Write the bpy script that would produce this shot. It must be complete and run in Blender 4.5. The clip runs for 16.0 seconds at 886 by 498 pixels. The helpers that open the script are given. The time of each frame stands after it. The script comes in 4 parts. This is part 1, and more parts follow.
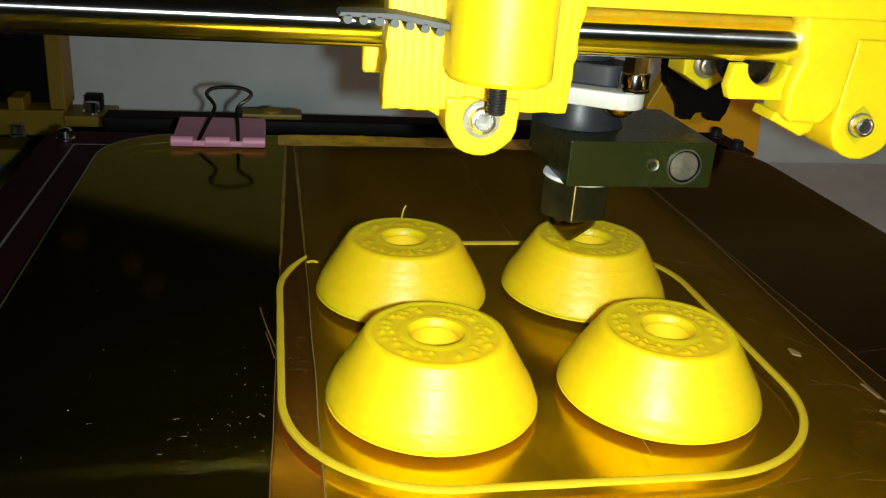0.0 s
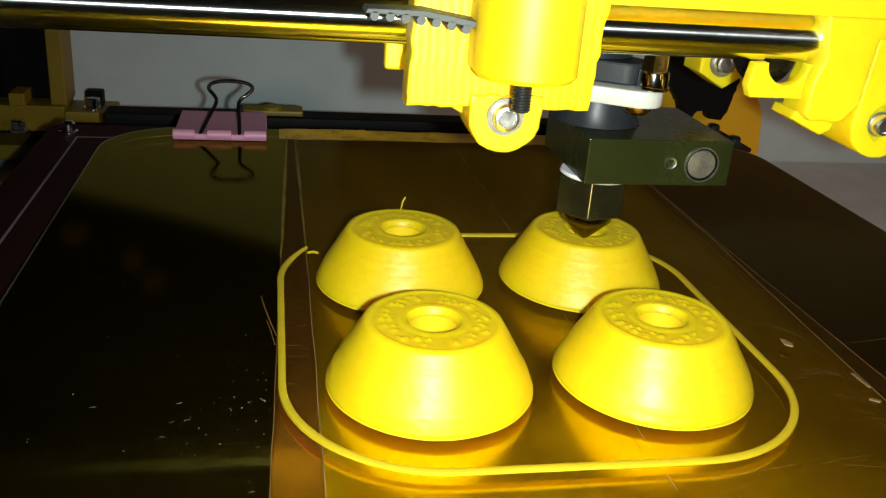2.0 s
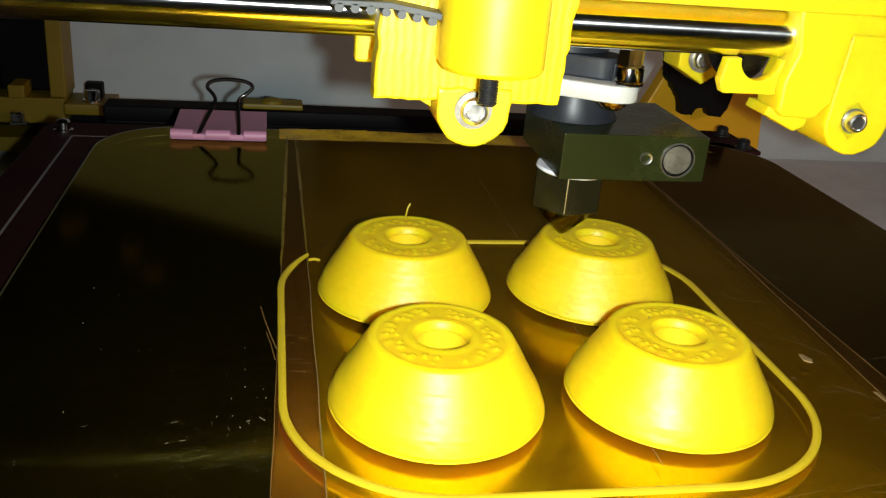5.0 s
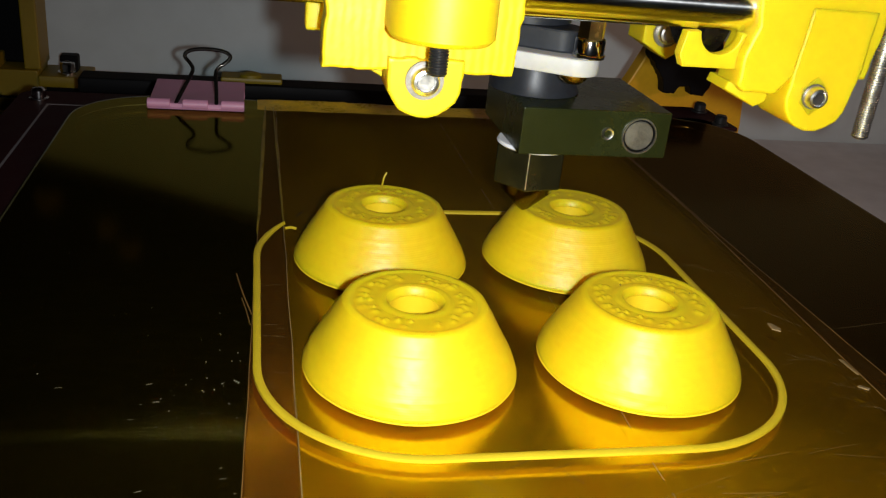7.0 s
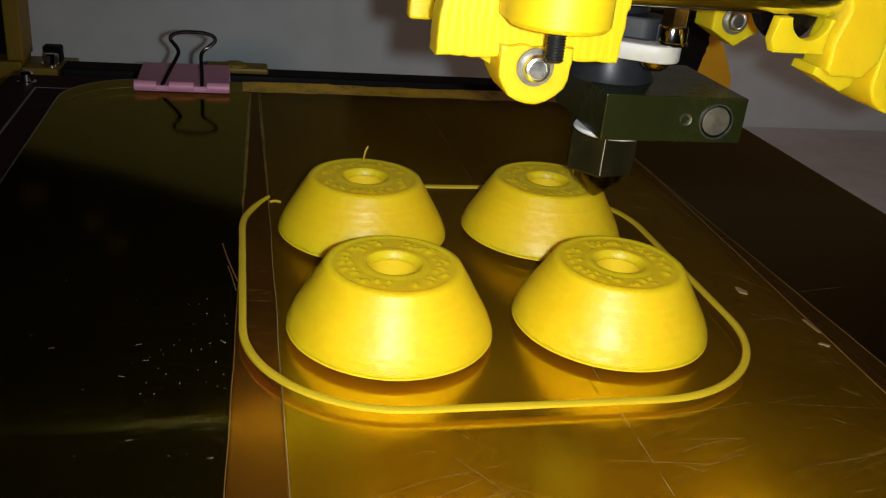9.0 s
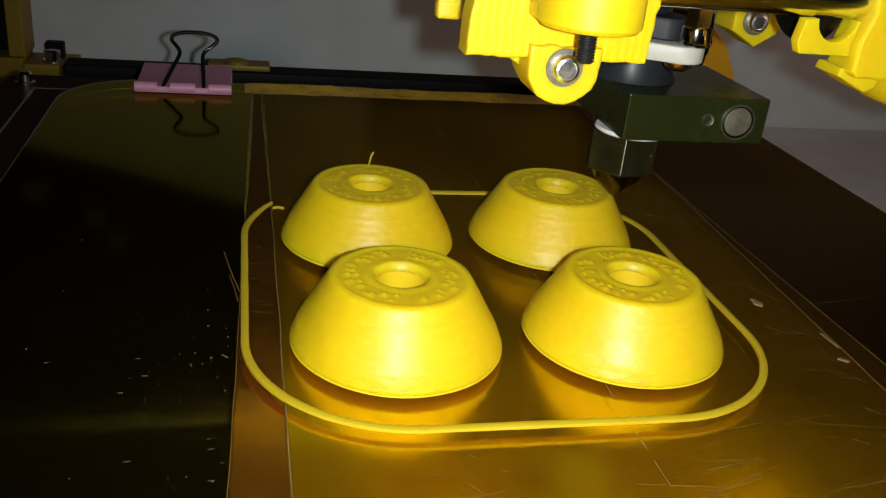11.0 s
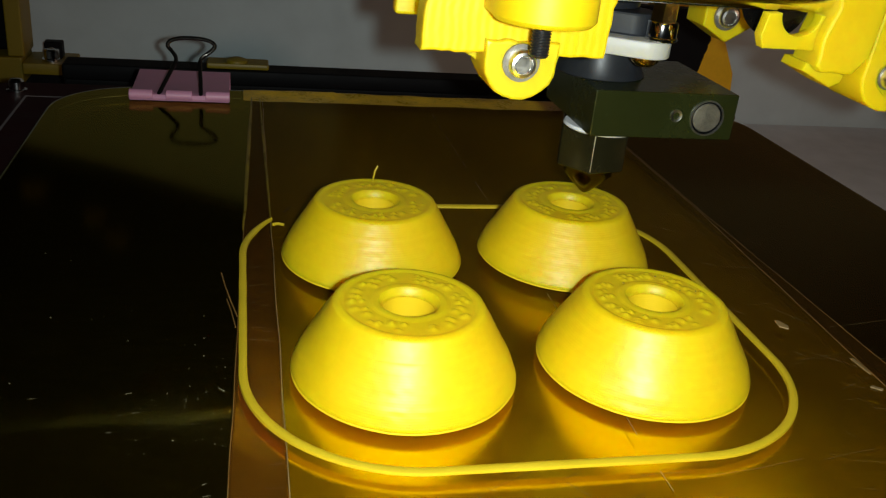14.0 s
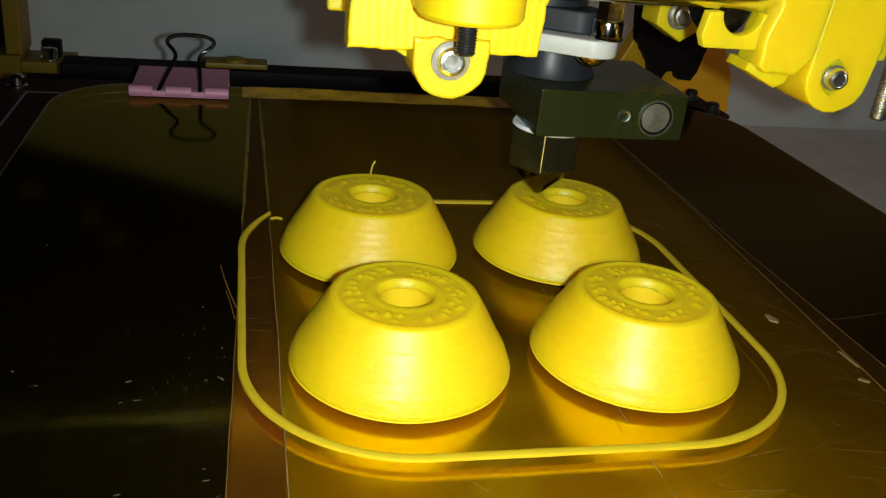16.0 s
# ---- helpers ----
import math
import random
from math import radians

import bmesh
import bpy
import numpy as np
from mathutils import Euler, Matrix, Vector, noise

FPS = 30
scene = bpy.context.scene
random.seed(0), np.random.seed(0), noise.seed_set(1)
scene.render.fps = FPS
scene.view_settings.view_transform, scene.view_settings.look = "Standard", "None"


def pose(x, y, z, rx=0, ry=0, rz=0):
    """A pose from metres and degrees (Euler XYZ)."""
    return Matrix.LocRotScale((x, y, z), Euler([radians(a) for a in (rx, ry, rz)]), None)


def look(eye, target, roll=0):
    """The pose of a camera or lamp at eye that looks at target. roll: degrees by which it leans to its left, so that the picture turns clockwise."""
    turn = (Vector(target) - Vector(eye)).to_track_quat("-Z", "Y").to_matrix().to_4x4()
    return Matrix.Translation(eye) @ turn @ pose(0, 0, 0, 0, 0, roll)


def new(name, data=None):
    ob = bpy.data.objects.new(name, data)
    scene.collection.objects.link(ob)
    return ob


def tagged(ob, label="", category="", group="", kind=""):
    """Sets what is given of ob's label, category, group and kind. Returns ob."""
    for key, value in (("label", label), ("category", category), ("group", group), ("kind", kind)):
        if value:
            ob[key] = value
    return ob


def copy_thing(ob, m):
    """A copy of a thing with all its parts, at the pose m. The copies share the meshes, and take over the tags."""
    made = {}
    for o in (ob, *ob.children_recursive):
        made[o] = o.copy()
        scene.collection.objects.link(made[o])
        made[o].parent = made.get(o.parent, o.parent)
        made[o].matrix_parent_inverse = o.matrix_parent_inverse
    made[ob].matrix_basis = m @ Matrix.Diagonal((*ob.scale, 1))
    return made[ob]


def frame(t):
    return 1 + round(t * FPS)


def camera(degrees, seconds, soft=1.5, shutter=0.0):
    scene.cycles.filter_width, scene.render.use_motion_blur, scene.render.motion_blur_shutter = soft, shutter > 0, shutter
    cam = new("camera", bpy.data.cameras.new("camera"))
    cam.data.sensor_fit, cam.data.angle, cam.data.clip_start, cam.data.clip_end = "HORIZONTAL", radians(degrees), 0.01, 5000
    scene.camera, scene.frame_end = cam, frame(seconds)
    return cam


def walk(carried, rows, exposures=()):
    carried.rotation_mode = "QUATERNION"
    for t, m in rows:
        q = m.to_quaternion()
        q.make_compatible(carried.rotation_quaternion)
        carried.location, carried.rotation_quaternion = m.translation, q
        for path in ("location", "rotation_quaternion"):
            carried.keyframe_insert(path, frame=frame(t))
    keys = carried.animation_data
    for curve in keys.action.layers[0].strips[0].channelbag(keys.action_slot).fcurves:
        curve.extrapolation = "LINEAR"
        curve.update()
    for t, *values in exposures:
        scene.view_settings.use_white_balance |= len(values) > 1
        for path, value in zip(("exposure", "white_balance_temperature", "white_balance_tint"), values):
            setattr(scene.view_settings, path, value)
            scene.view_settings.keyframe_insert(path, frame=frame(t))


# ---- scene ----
def view(x, y, z, pitch, roll, yaw):
    """A camera pose: pitch up, roll to its left, yaw to the left of +y."""
    return pose(x, y, z, 0, 0, yaw) @ pose(0, 0, 0, 90 + pitch) @ pose(0, 0, 0, 0, 0, roll)


cam = camera(52.62, 16.0, soft=1.25)
walk(cam, [
    (0.0, view(-0.0316, -0.1556, 0.0972, -22.20, 4.21, -11.53)),
    (0.5, view(-0.0317, -0.1564, 0.0974, -22.16, 4.28, -11.51)),
    (1.0, view(-0.0321, -0.1558, 0.0973, -22.26, 4.36, -11.47)),
    (1.5, view(-0.0318, -0.1557, 0.0969, -22.27, 4.34, -11.51)),
    (2.0, view(-0.0319, -0.1555, 0.0969, -22.33, 4.47, -11.55)),
    (2.5, view(-0.0320, -0.1555, 0.0969, -22.34, 4.53, -11.74)),
    (3.0, view(-0.0316, -0.1547, 0.0970, -22.46, 4.55, -11.66)),
    (3.5, view(-0.0319, -0.1556, 0.0969, -22.47, 4.76, -11.73)),
    (4.0, view(-0.0325, -0.1557, 0.0968, -22.52, 4.82, -11.76)),
    (6.5, view(-0.0321, -0.1548, 0.0961, -23.21, 5.53, -12.03)),
    (7.0, view(-0.0313, -0.1538, 0.0951, -23.83, 5.90, -13.13)),
    (7.5, view(-0.0300, -0.1530, 0.0941, -24.16, 5.43, -13.73)),
    (8.0, view(-0.0300, -0.1533, 0.0937, -24.21, 5.56, -13.84)),
    (8.5, view(-0.0302, -0.1537, 0.0937, -24.17, 5.63, -13.89)),
    (9.0, view(-0.0304, -0.1537, 0.0933, -24.27, 5.68, -13.90)),
    (11.5, view(-0.0308, -0.1530, 0.0933, -24.42, 5.96, -13.88)),
    (12.0, view(-0.0304, -0.1537, 0.0933, -24.46, 5.87, -13.93)),
    (12.5, view(-0.0306, -0.1536, 0.0932, -24.46, 6.12, -14.06)),
    (13.0, view(-0.0306, -0.1533, 0.0934, -24.47, 6.10, -14.08)),
    (13.5, view(-0.0306, -0.1535, 0.0931, -24.47, 5.90, -13.97)),
    (14.0, view(-0.0303, -0.1534, 0.0931, -24.48, 5.79, -13.87)),
    (14.5, view(-0.0302, -0.1534, 0.0929, -24.52, 5.76, -13.84)),
    (15.0, view(-0.0303, -0.1531, 0.0931, -24.52, 5.98, -14.10)),
    (15.5, view(-0.0303, -0.1530, 0.0933, -24.53, 6.03, -14.08)),
    (16.0, view(-0.0307, -0.1528, 0.0932, -24.47, 6.10, -14.06)),
], exposures=[(0.0, 0.22, 6500, 4), (0.5, 0.32, 6500, 4), (2.0, 0.35, 6500, 4), (4.2, 0.48, 6500, 6), (6.3, 0.09, 6500, 15), (7.5, 0.0, 6500, 15), (8.0, -0.04, 6500, 15), (8.5, -0.2, 6500, 17), (9.2, -0.28, 6500, 17), (11.3, -0.27, 6500, 11), (16.0, -0.32, 6500, 5)])

# ---- light: the small white lamp beside the lens, and a dim warm room light ----
world = bpy.data.worlds.new("room_air")
scene.world = world
world.use_nodes = True
world.node_tree.nodes["Background"].inputs["Color"].default_value = (0.012, 0.010, 0.008, 1)
world.node_tree.nodes["Background"].inputs["Strength"].default_value = 0.3
FLASH = (-0.0210, -0.1580, 0.0950)
lamp = bpy.data.lights.new("camera_flash", "SPOT")
lamp.energy, lamp.shadow_soft_size, lamp.color = 2.2, 0.0022, (0.93, 1.0, 0.99)
lamp.spot_size, lamp.spot_blend = radians(112), 1.0
new("camera_flash", lamp).matrix_world = look(FLASH, (0.068, 0.06, 0.0))
lamp = bpy.data.lights.new("room_lamp", "SPOT")
lamp.energy, lamp.shadow_soft_size, lamp.color = 10.0, 0.05, (1.0, 0.58, 0.42)
lamp.spot_size, lamp.spot_blend = radians(44), 1.0
new("room_lamp", lamp).matrix_world = look((1.10, -0.50, 0.34), (0.12, 0.44, 0.06))

# ---- materials ----
def mat(name, color, rough=0.5, metal=0.0, var=0.12, scale=120.0, bump=0.0, bump_scale=400.0, layers=0.0, coat=0.0, spec=0.5,
        axis="Z", stretch=(1, 1, 1), rough_var=0.08, sub=0.0, period=0.00045):
    """A surface with two scales of tint, uneven gloss, fine relief and, where asked, stacked layer lines."""
    m = bpy.data.materials.new(name)
    m.use_nodes = True
    nt = m.node_tree
    n, l = nt.nodes, nt.links
    b = n["Principled BSDF"]
    b.inputs["Metallic"].default_value = metal
    b.inputs["Specular IOR Level"].default_value = spec
    b.inputs["Coat Weight"].default_value = coat
    b.inputs["Coat Roughness"].default_value = 0.12
    if sub:
        b.inputs["Subsurface Weight"].default_value = sub
        b.inputs["Subsurface Radius"].default_value = (0.0050, 0.0036, 0.0005)
        b.inputs["Subsurface Scale"].default_value = 1.0
    co = n.new("ShaderNodeTexCoord")
    mp = n.new("ShaderNodeMapping")
    mp.inputs["Scale"].default_value = stretch
    l.new(co.outputs["Object"], mp.inputs["Vector"])
    big, small = n.new("ShaderNodeTexNoise"), n.new("ShaderNodeTexNoise")
    big.inputs["Scale"].default_value, small.inputs["Scale"].default_value = scale, scale * 9
    small.inputs["Detail"].default_value = 4
    for t in (big, small):
        l.new(mp.outputs["Vector"], t.inputs["Vector"])
    add = n.new("ShaderNodeMath")
    add.operation = "MULTIPLY_ADD"
    add.inputs[1].default_value = 0.6
    l.new(small.outputs["Fac"], add.inputs[0])
    l.new(big.outputs["Fac"], add.inputs[2])
    ramp = n.new("ShaderNodeValToRGB")
    ramp.color_ramp.elements[0].position, ramp.color_ramp.elements[1].position = 0.5, 1.1
    c0, c1 = [c * (1 - var) for c in color], [min(1, c * (1 + var)) for c in color]
    ramp.color_ramp.elements[0].color, ramp.color_ramp.elements[1].color = (*c0, 1), (*c1, 1)
    l.new(add.outputs[0], ramp.inputs["Fac"])
    l.new(ramp.outputs["Color"], b.inputs["Base Color"])
    rr = n.new("ShaderNodeMapRange")
    rr.inputs["From Min"].default_value, rr.inputs["From Max"].default_value = 0.4, 1.2
    rr.inputs["To Min"].default_value, rr.inputs["To Max"].default_value = max(0.02, rough - rough_var), rough + rough_var
    l.new(add.outputs[0], rr.inputs["Value"])
    l.new(rr.outputs["Result"], b.inputs["Roughness"])
    last = None
    if layers:
        w = n.new("ShaderNodeTexWave")
        w.wave_type, w.bands_direction = "BANDS", axis
        w.inputs["Scale"].default_value = 0.314 / period
        w.inputs["Distortion"].default_value = 0.6
        w.inputs["Detail Scale"].default_value = 0.3
        l.new(co.outputs["Object"], w.inputs["Vector"])
        bp = n.new("ShaderNodeBump")
        bp.inputs["Strength"].default_value, bp.inputs["Distance"].default_value = layers, 0.0001
        l.new(w.outputs["Fac"], bp.inputs["Height"])
        last = bp
    if bump:
        t = n.new("ShaderNodeTexNoise")
        t.inputs["Scale"].default_value, t.inputs["Detail"].default_value = bump_scale, 5
        l.new(mp.outputs["Vector"], t.inputs["Vector"])
        bp = n.new("ShaderNodeBump")
        bp.inputs["Strength"].default_value, bp.inputs["Distance"].default_value = bump, 0.0003
        l.new(t.outputs["Fac"], bp.inputs["Height"])
        if last:
            l.new(last.outputs["Normal"], bp.inputs["Normal"])
        last = bp
    if last:
        l.new(last.outputs["Normal"], b.inputs["Normal"])
    return m


YELLOW = mat("yellow_plastic", (0.82, 0.578, 0.005), 0.46, var=0.05, scale=60, layers=0.05, bump=0.10, bump_scale=300, sub=0.9)
YELLOW_RIDGED = mat("yellow_plastic_ridged", (0.82, 0.578, 0.005), 0.42, var=0.05, scale=60, layers=0.32, axis="X", period=0.0016, bump=0.3,
                    bump_scale=260, sub=0.3)
YELLOW_RIDGED.node_tree.nodes["Wave Texture"].inputs["Distortion"].default_value = 2.5
YELLOW_RIDGED.node_tree.nodes["Wave Texture"].inputs["Detail Scale"].default_value = 1.5
YELLOW_LIP = mat("yellow_plastic_thin", (0.80, 0.56, 0.012), 0.5, var=0.05, scale=60, layers=0.1, bump=0.1, bump_scale=300, spec=0.4)
FILAMENT = mat("yellow_filament", (0.56, 0.40, 0.014), 0.4, var=0.06, scale=200, bump=0.15, bump_scale=900)
# yellow plastic darkened: the weak light on the far frame is in its colour
SHADED_YELLOW = mat("shaded_yellow_plastic", (0.24, 0.172, 0.004), 0.5, var=0.08, scale=60, layers=0.1, bump=0.12, bump_scale=300, sub=0.2)
SCRATCH = mat("dull_scratch", (0.20, 0.135, 0.05), 0.5, var=0.3, scale=300)
FILM_LINE = mat("pale_film_edge", (0.25, 0.16, 0.06), 0.4, var=0.4, scale=200, bump=0.3, bump_scale=700)
NOZZLE = mat("browned_brass", (0.020, 0.018, 0.007), 0.24, metal=0.3, var=0.25, scale=150, bump=0.08, bump_scale=700)
TIP = mat("sooty_brass", (0.09, 0.065, 0.02), 0.25, metal=1.0, var=0.35, scale=200, bump=0.08, bump_scale=700)
CHROME = mat("polished_steel", (0.62, 0.62, 0.62), 0.10, metal=1.0, var=0.05, scale=90, rough_var=0.04)
ROD = mat("ground_steel_rod", (0.90, 0.90, 0.90), 0.17, metal=1.0, var=0.05, scale=90, rough_var=0.03)
tan = ROD.node_tree.nodes.new("ShaderNodeTangent")
tan.direction_type, tan.axis = "RADIAL", "X"
ROD.node_tree.links.new(tan.outputs[0], ROD.node_tree.nodes["Principled BSDF"].inputs["Tangent"])
ROD.node_tree.nodes["Principled BSDF"].inputs["Anisotropic"].default_value = 1.0
ROD.node_tree.nodes["Principled BSDF"].inputs["Anisotropic Rotation"].default_value = 0.25
# a thin film of oil
ROD.node_tree.nodes["Principled BSDF"].inputs["Coat Weight"].default_value = 1.0
ROD.node_tree.nodes["Principled BSDF"].inputs["Coat Roughness"].default_value = 0.06
STEEL = mat("zinc_steel", (0.70, 0.69, 0.66), 0.33, metal=1.0, var=0.12, scale=500, bump=0.1, bump_scale=1500)
WASHER = mat("dull_steel", (0.30, 0.28, 0.24), 0.5, metal=0.9, var=0.25, scale=300, bump=0.1, bump_scale=900)
BRASS = mat("brass", (0.55, 0.36, 0.12), 0.25, metal=1.0, var=0.1, scale=400)
DARK_STEEL = mat("blackened_steel", (0.035, 0.034, 0.033), 0.35, metal=0.6, var=0.2, scale=400, bump=0.1, bump_scale=1200)
BLACK = mat("black_rubber", (0.018, 0.018, 0.019), 0.6, var=0.3, scale=300, bump=0.15, bump_scale=1500)
BELT = mat("worn_grey_rubber", (0.075, 0.078, 0.076), 0.65, var=0.25, scale=300, bump=0.2, bump_scale=1500)
HOT = mat("oily_dark_metal", (0.018, 0.022, 0.005), 0.26, metal=0.1, var=0.12, scale=60, bump=0.03, bump_scale=700, spec=0.6)
# bearing black, also painted shade in the bolt sockets and the heater gap
BEARING_AND_SHADE = mat("black_bearing_and_shade", (0.004, 0.004, 0.004), 0.28, var=0.2, scale=200, spec=0.3)
COLD = mat("black_anodised", (0.016, 0.018, 0.022), 0.40, var=0.2, scale=150, bump=0.05, spec=0.35)
GREY_END = mat("grey_heater_end", (0.13, 0.12, 0.095), 0.5, metal=0.4, var=0.45, scale=350, bump=0.2, bump_scale=900)
WHITE_PLASTIC = mat("white_plastic", (0.52, 0.52, 0.50), 0.45, var=0.06, scale=100, sub=0.2)
PTFE = mat("white_seal", (0.75, 0.76, 0.8), 0.35, var=0.06, scale=200)
PINK = mat("pink_enamel", (0.64, 0.29, 0.44), 0.45, var=0.06, scale=80, bump=0.04)
WIRE = mat("dark_nickel_wire", (0.06, 0.055, 0.05), 0.22, metal=0.9, var=0.1, scale=300)


def film(name, tint, haze, haze_color, rough, streak, ior=1.15, skin=(0.9, 0.66, 0.22)):
    """Clear amber film: tinted see-through sheet with a glossy skin and a streaky matt haze of fine scratches."""
    m = bpy.data.materials.new(name)
    m.use_nodes = True
    n, l = m.node_tree.nodes, m.node_tree.links
    n.remove(n["Principled BSDF"])
    out = n["Material Output"]
    clear, gloss, matt = n.new("ShaderNodeBsdfTransparent"), n.new("ShaderNodeBsdfGlossy"), n.new("ShaderNodeBsdfDiffuse")
    clear.inputs["Color"].default_value = (*tint, 1)
    gloss.inputs["Roughness"].default_value = rough
    gloss.inputs["Color"].default_value = (*skin, 1)
    matt.inputs["Color"].default_value = (*haze_color, 1)
    co, mp = n.new("ShaderNodeTexCoord"), n.new("ShaderNodeMapping")
    mp.inputs["Scale"].default_value = streak
    l.new(co.outputs["Object"], mp.inputs["Vector"])
    t, t2 = n.new("ShaderNodeTexNoise"), n.new("ShaderNodeTexNoise")
    t.inputs["Scale"].default_value, t.inputs["Detail"].default_value = 12, 6
    t2.inputs["Scale"].default_value, t2.inputs["Detail"].default_value = 160, 3
    l.new(mp.outputs["Vector"], t.inputs["Vector"])
    l.new(mp.outputs["Vector"], t2.inputs["Vector"])
    mul = n.new("ShaderNodeMath")
    mul.operation = "MULTIPLY"
    l.new(t.outputs["Fac"], mul.inputs[0])
    l.new(t2.outputs["Fac"], mul.inputs[1])
    rng = n.new("ShaderNodeMapRange")
    rng.inputs["From Min"].default_value, rng.inputs["From Max"].default_value = 0.12, 0.42
    rng.inputs["To Min"].default_value, rng.inputs["To Max"].default_value = haze * 0.8, haze * 1.25
    l.new(mul.outputs[0], rng.inputs["Value"])
    mix, top = n.new("ShaderNodeMixShader"), n.new("ShaderNodeMixShader")
    l.new(rng.outputs["Result"], mix.inputs["Fac"])
    l.new(clear.outputs[0], mix.inputs[1])
    l.new(matt.outputs[0], mix.inputs[2])
    fr = n.new("ShaderNodeFresnel")
    fr.inputs["IOR"].default_value = ior
    l.new(fr.outputs[0], top.inputs["Fac"])
    l.new(mix.outputs[0], top.inputs[1])
    l.new(gloss.outputs[0], top.inputs[2])
    l.new(top.outputs[0], out.inputs["Surface"])
    return m


AMBER = film("amber_film", (1.0, 0.86, 0.06), 0.07, (0.60, 0.27, 0.010), 0.14, (2.5, 1.0, 1))
AMBER_DOUBLE = film("amber_film_doubled", (0.84, 0.58, 0.08), 0.065, (0.42, 0.18, 0.03), 0.22, (3, 1.0, 1))
AMBER_DARK = film("amber_film_glossy", (0.92, 0.80, 0.22), 0.016, (0.32, 0.22, 0.02), 0.08, (0.8, 3, 1), 1.50, (0.90, 0.71, 0.14))
AMBER_FAR = film("amber_film_darkened", (0.62, 0.34, 0.05), 0.018, (0.36, 0.15, 0.015), 0.12, (2, 1, 1), 1.22, (0.90, 0.66, 0.26))
MIRROR = mat("polished_plate", (0.88, 0.86, 0.82), 0.05, metal=1.0, var=0.08, scale=10, bump=0.02, bump_scale=40, rough_var=0.02)
BRUSHED = mat("brushed_plate", (1.0, 0.98, 0.92), 0.21, metal=1.0, var=0.09, scale=16, stretch=(1.6, 0.7, 1), rough_var=0.07)
FILM_LIFT = mat("lifted_film_gleam", (0.18, 0.12, 0.004), 0.3, spec=0.2, var=0.5, scale=60, bump=0.2, bump_scale=200)
CREASE = mat("film_edge", (0.17, 0.085, 0.02), 0.35, var=0.4, scale=120, bump=0.2, bump_scale=500)
FILM_FOLD = mat("gold_film_fold", (0.62, 0.38, 0.006), 0.3, spec=0.2, var=0.35, scale=90, bump=0.3, bump_scale=250)
# yellow plastic turned orange, with the dim light on the side plate painted in
DIM_YELLOW = mat("dim_yellow_plastic", (0.72, 0.38, 0.008), 0.45, var=0.08, scale=50, layers=0.1, bump=0.1, bump_scale=300, sub=0.2)
LINT = mat("pale_lint", (0.42, 0.37, 0.24), 0.45, var=0.1, scale=600)
GLASS_EDGE = mat("glass_edge", (0.10, 0.09, 0.04), 0.15, var=0.2, scale=60, spec=0.6)
RED_BOARD = mat("red_circuit_board", (0.024, 0.004, 0.005), 0.6, var=0.2, scale=60, bump=0.05, spec=0.15)
INK = mat("white_board_ink", (0.22, 0.19, 0.19), 0.6, var=0.1, scale=200)
WALL = mat("grey_plaster", (0.54, 0.64, 0.66), 0.9, var=0.10, scale=5, bump=0.25, bump_scale=90)
TABLE = mat("pale_tabletop", (0.70, 0.73, 0.75), 0.6, var=0.12, scale=8, bump=0.1, bump_scale=120)
BLACK_FRAME = mat("black_painted_frame", (0.004, 0.004, 0.0045), 0.6, var=0.2, scale=60, bump=0.08, bump_scale=300, spec=0.12)
CEIL = mat("white_ceiling", (0.6, 0.58, 0.55), 0.9, var=0.05, scale=3)

# ---- mesh helpers: shapes in centimetres ----
def box(x0, x1, y0, y1, z0, z1, bevel=0.05, seg=2):
    bm = bmesh.new()
    bmesh.ops.create_cube(bm, size=1)
    for v in bm.verts:
        v.co = ((x0 + x1) / 2 + v.co.x * (x1 - x0), (y0 + y1) / 2 + v.co.y * (y1 - y0), (z0 + z1) / 2 + v.co.z * (z1 - z0))
    if bevel:
        bmesh.ops.bevel(bm, geom=bm.edges[:], offset=bevel, segments=seg, profile=0.5, affect="EDGES", clamp_overlap=True)
    return bm


def prism(points, plane, a, b, bevel=0.04, seg=2):
    """A polygon in the xz, xy or yz plane, drawn out from a to b along the third axis."""
    bm = bmesh.new()
    put = {"xz": lambda p, q, h: (p, h, q), "xy": lambda p, q, h: (p, q, h), "yz": lambda p, q, h: (h, p, q)}[plane]
    low = [bm.verts.new(put(p, q, a)) for p, q in points]
    high = [bm.verts.new(put(p, q, b)) for p, q in points]
    bm.faces.new(low)
    bm.faces.new(high)
    for i in range(len(points)):
        j = (i + 1) % len(points)
        bm.faces.new((low[i], low[j], high[j], high[i]))
    bmesh.ops.recalc_face_normals(bm, faces=bm.faces[:])
    if bevel:
        rim = [e for e in bm.edges if len({v in low for v in e.verts}) == 1]
        bmesh.ops.bevel(bm, geom=rim, offset=bevel, segments=seg, profile=0.5, affect="EDGES", clamp_overlap=True)
    return bm


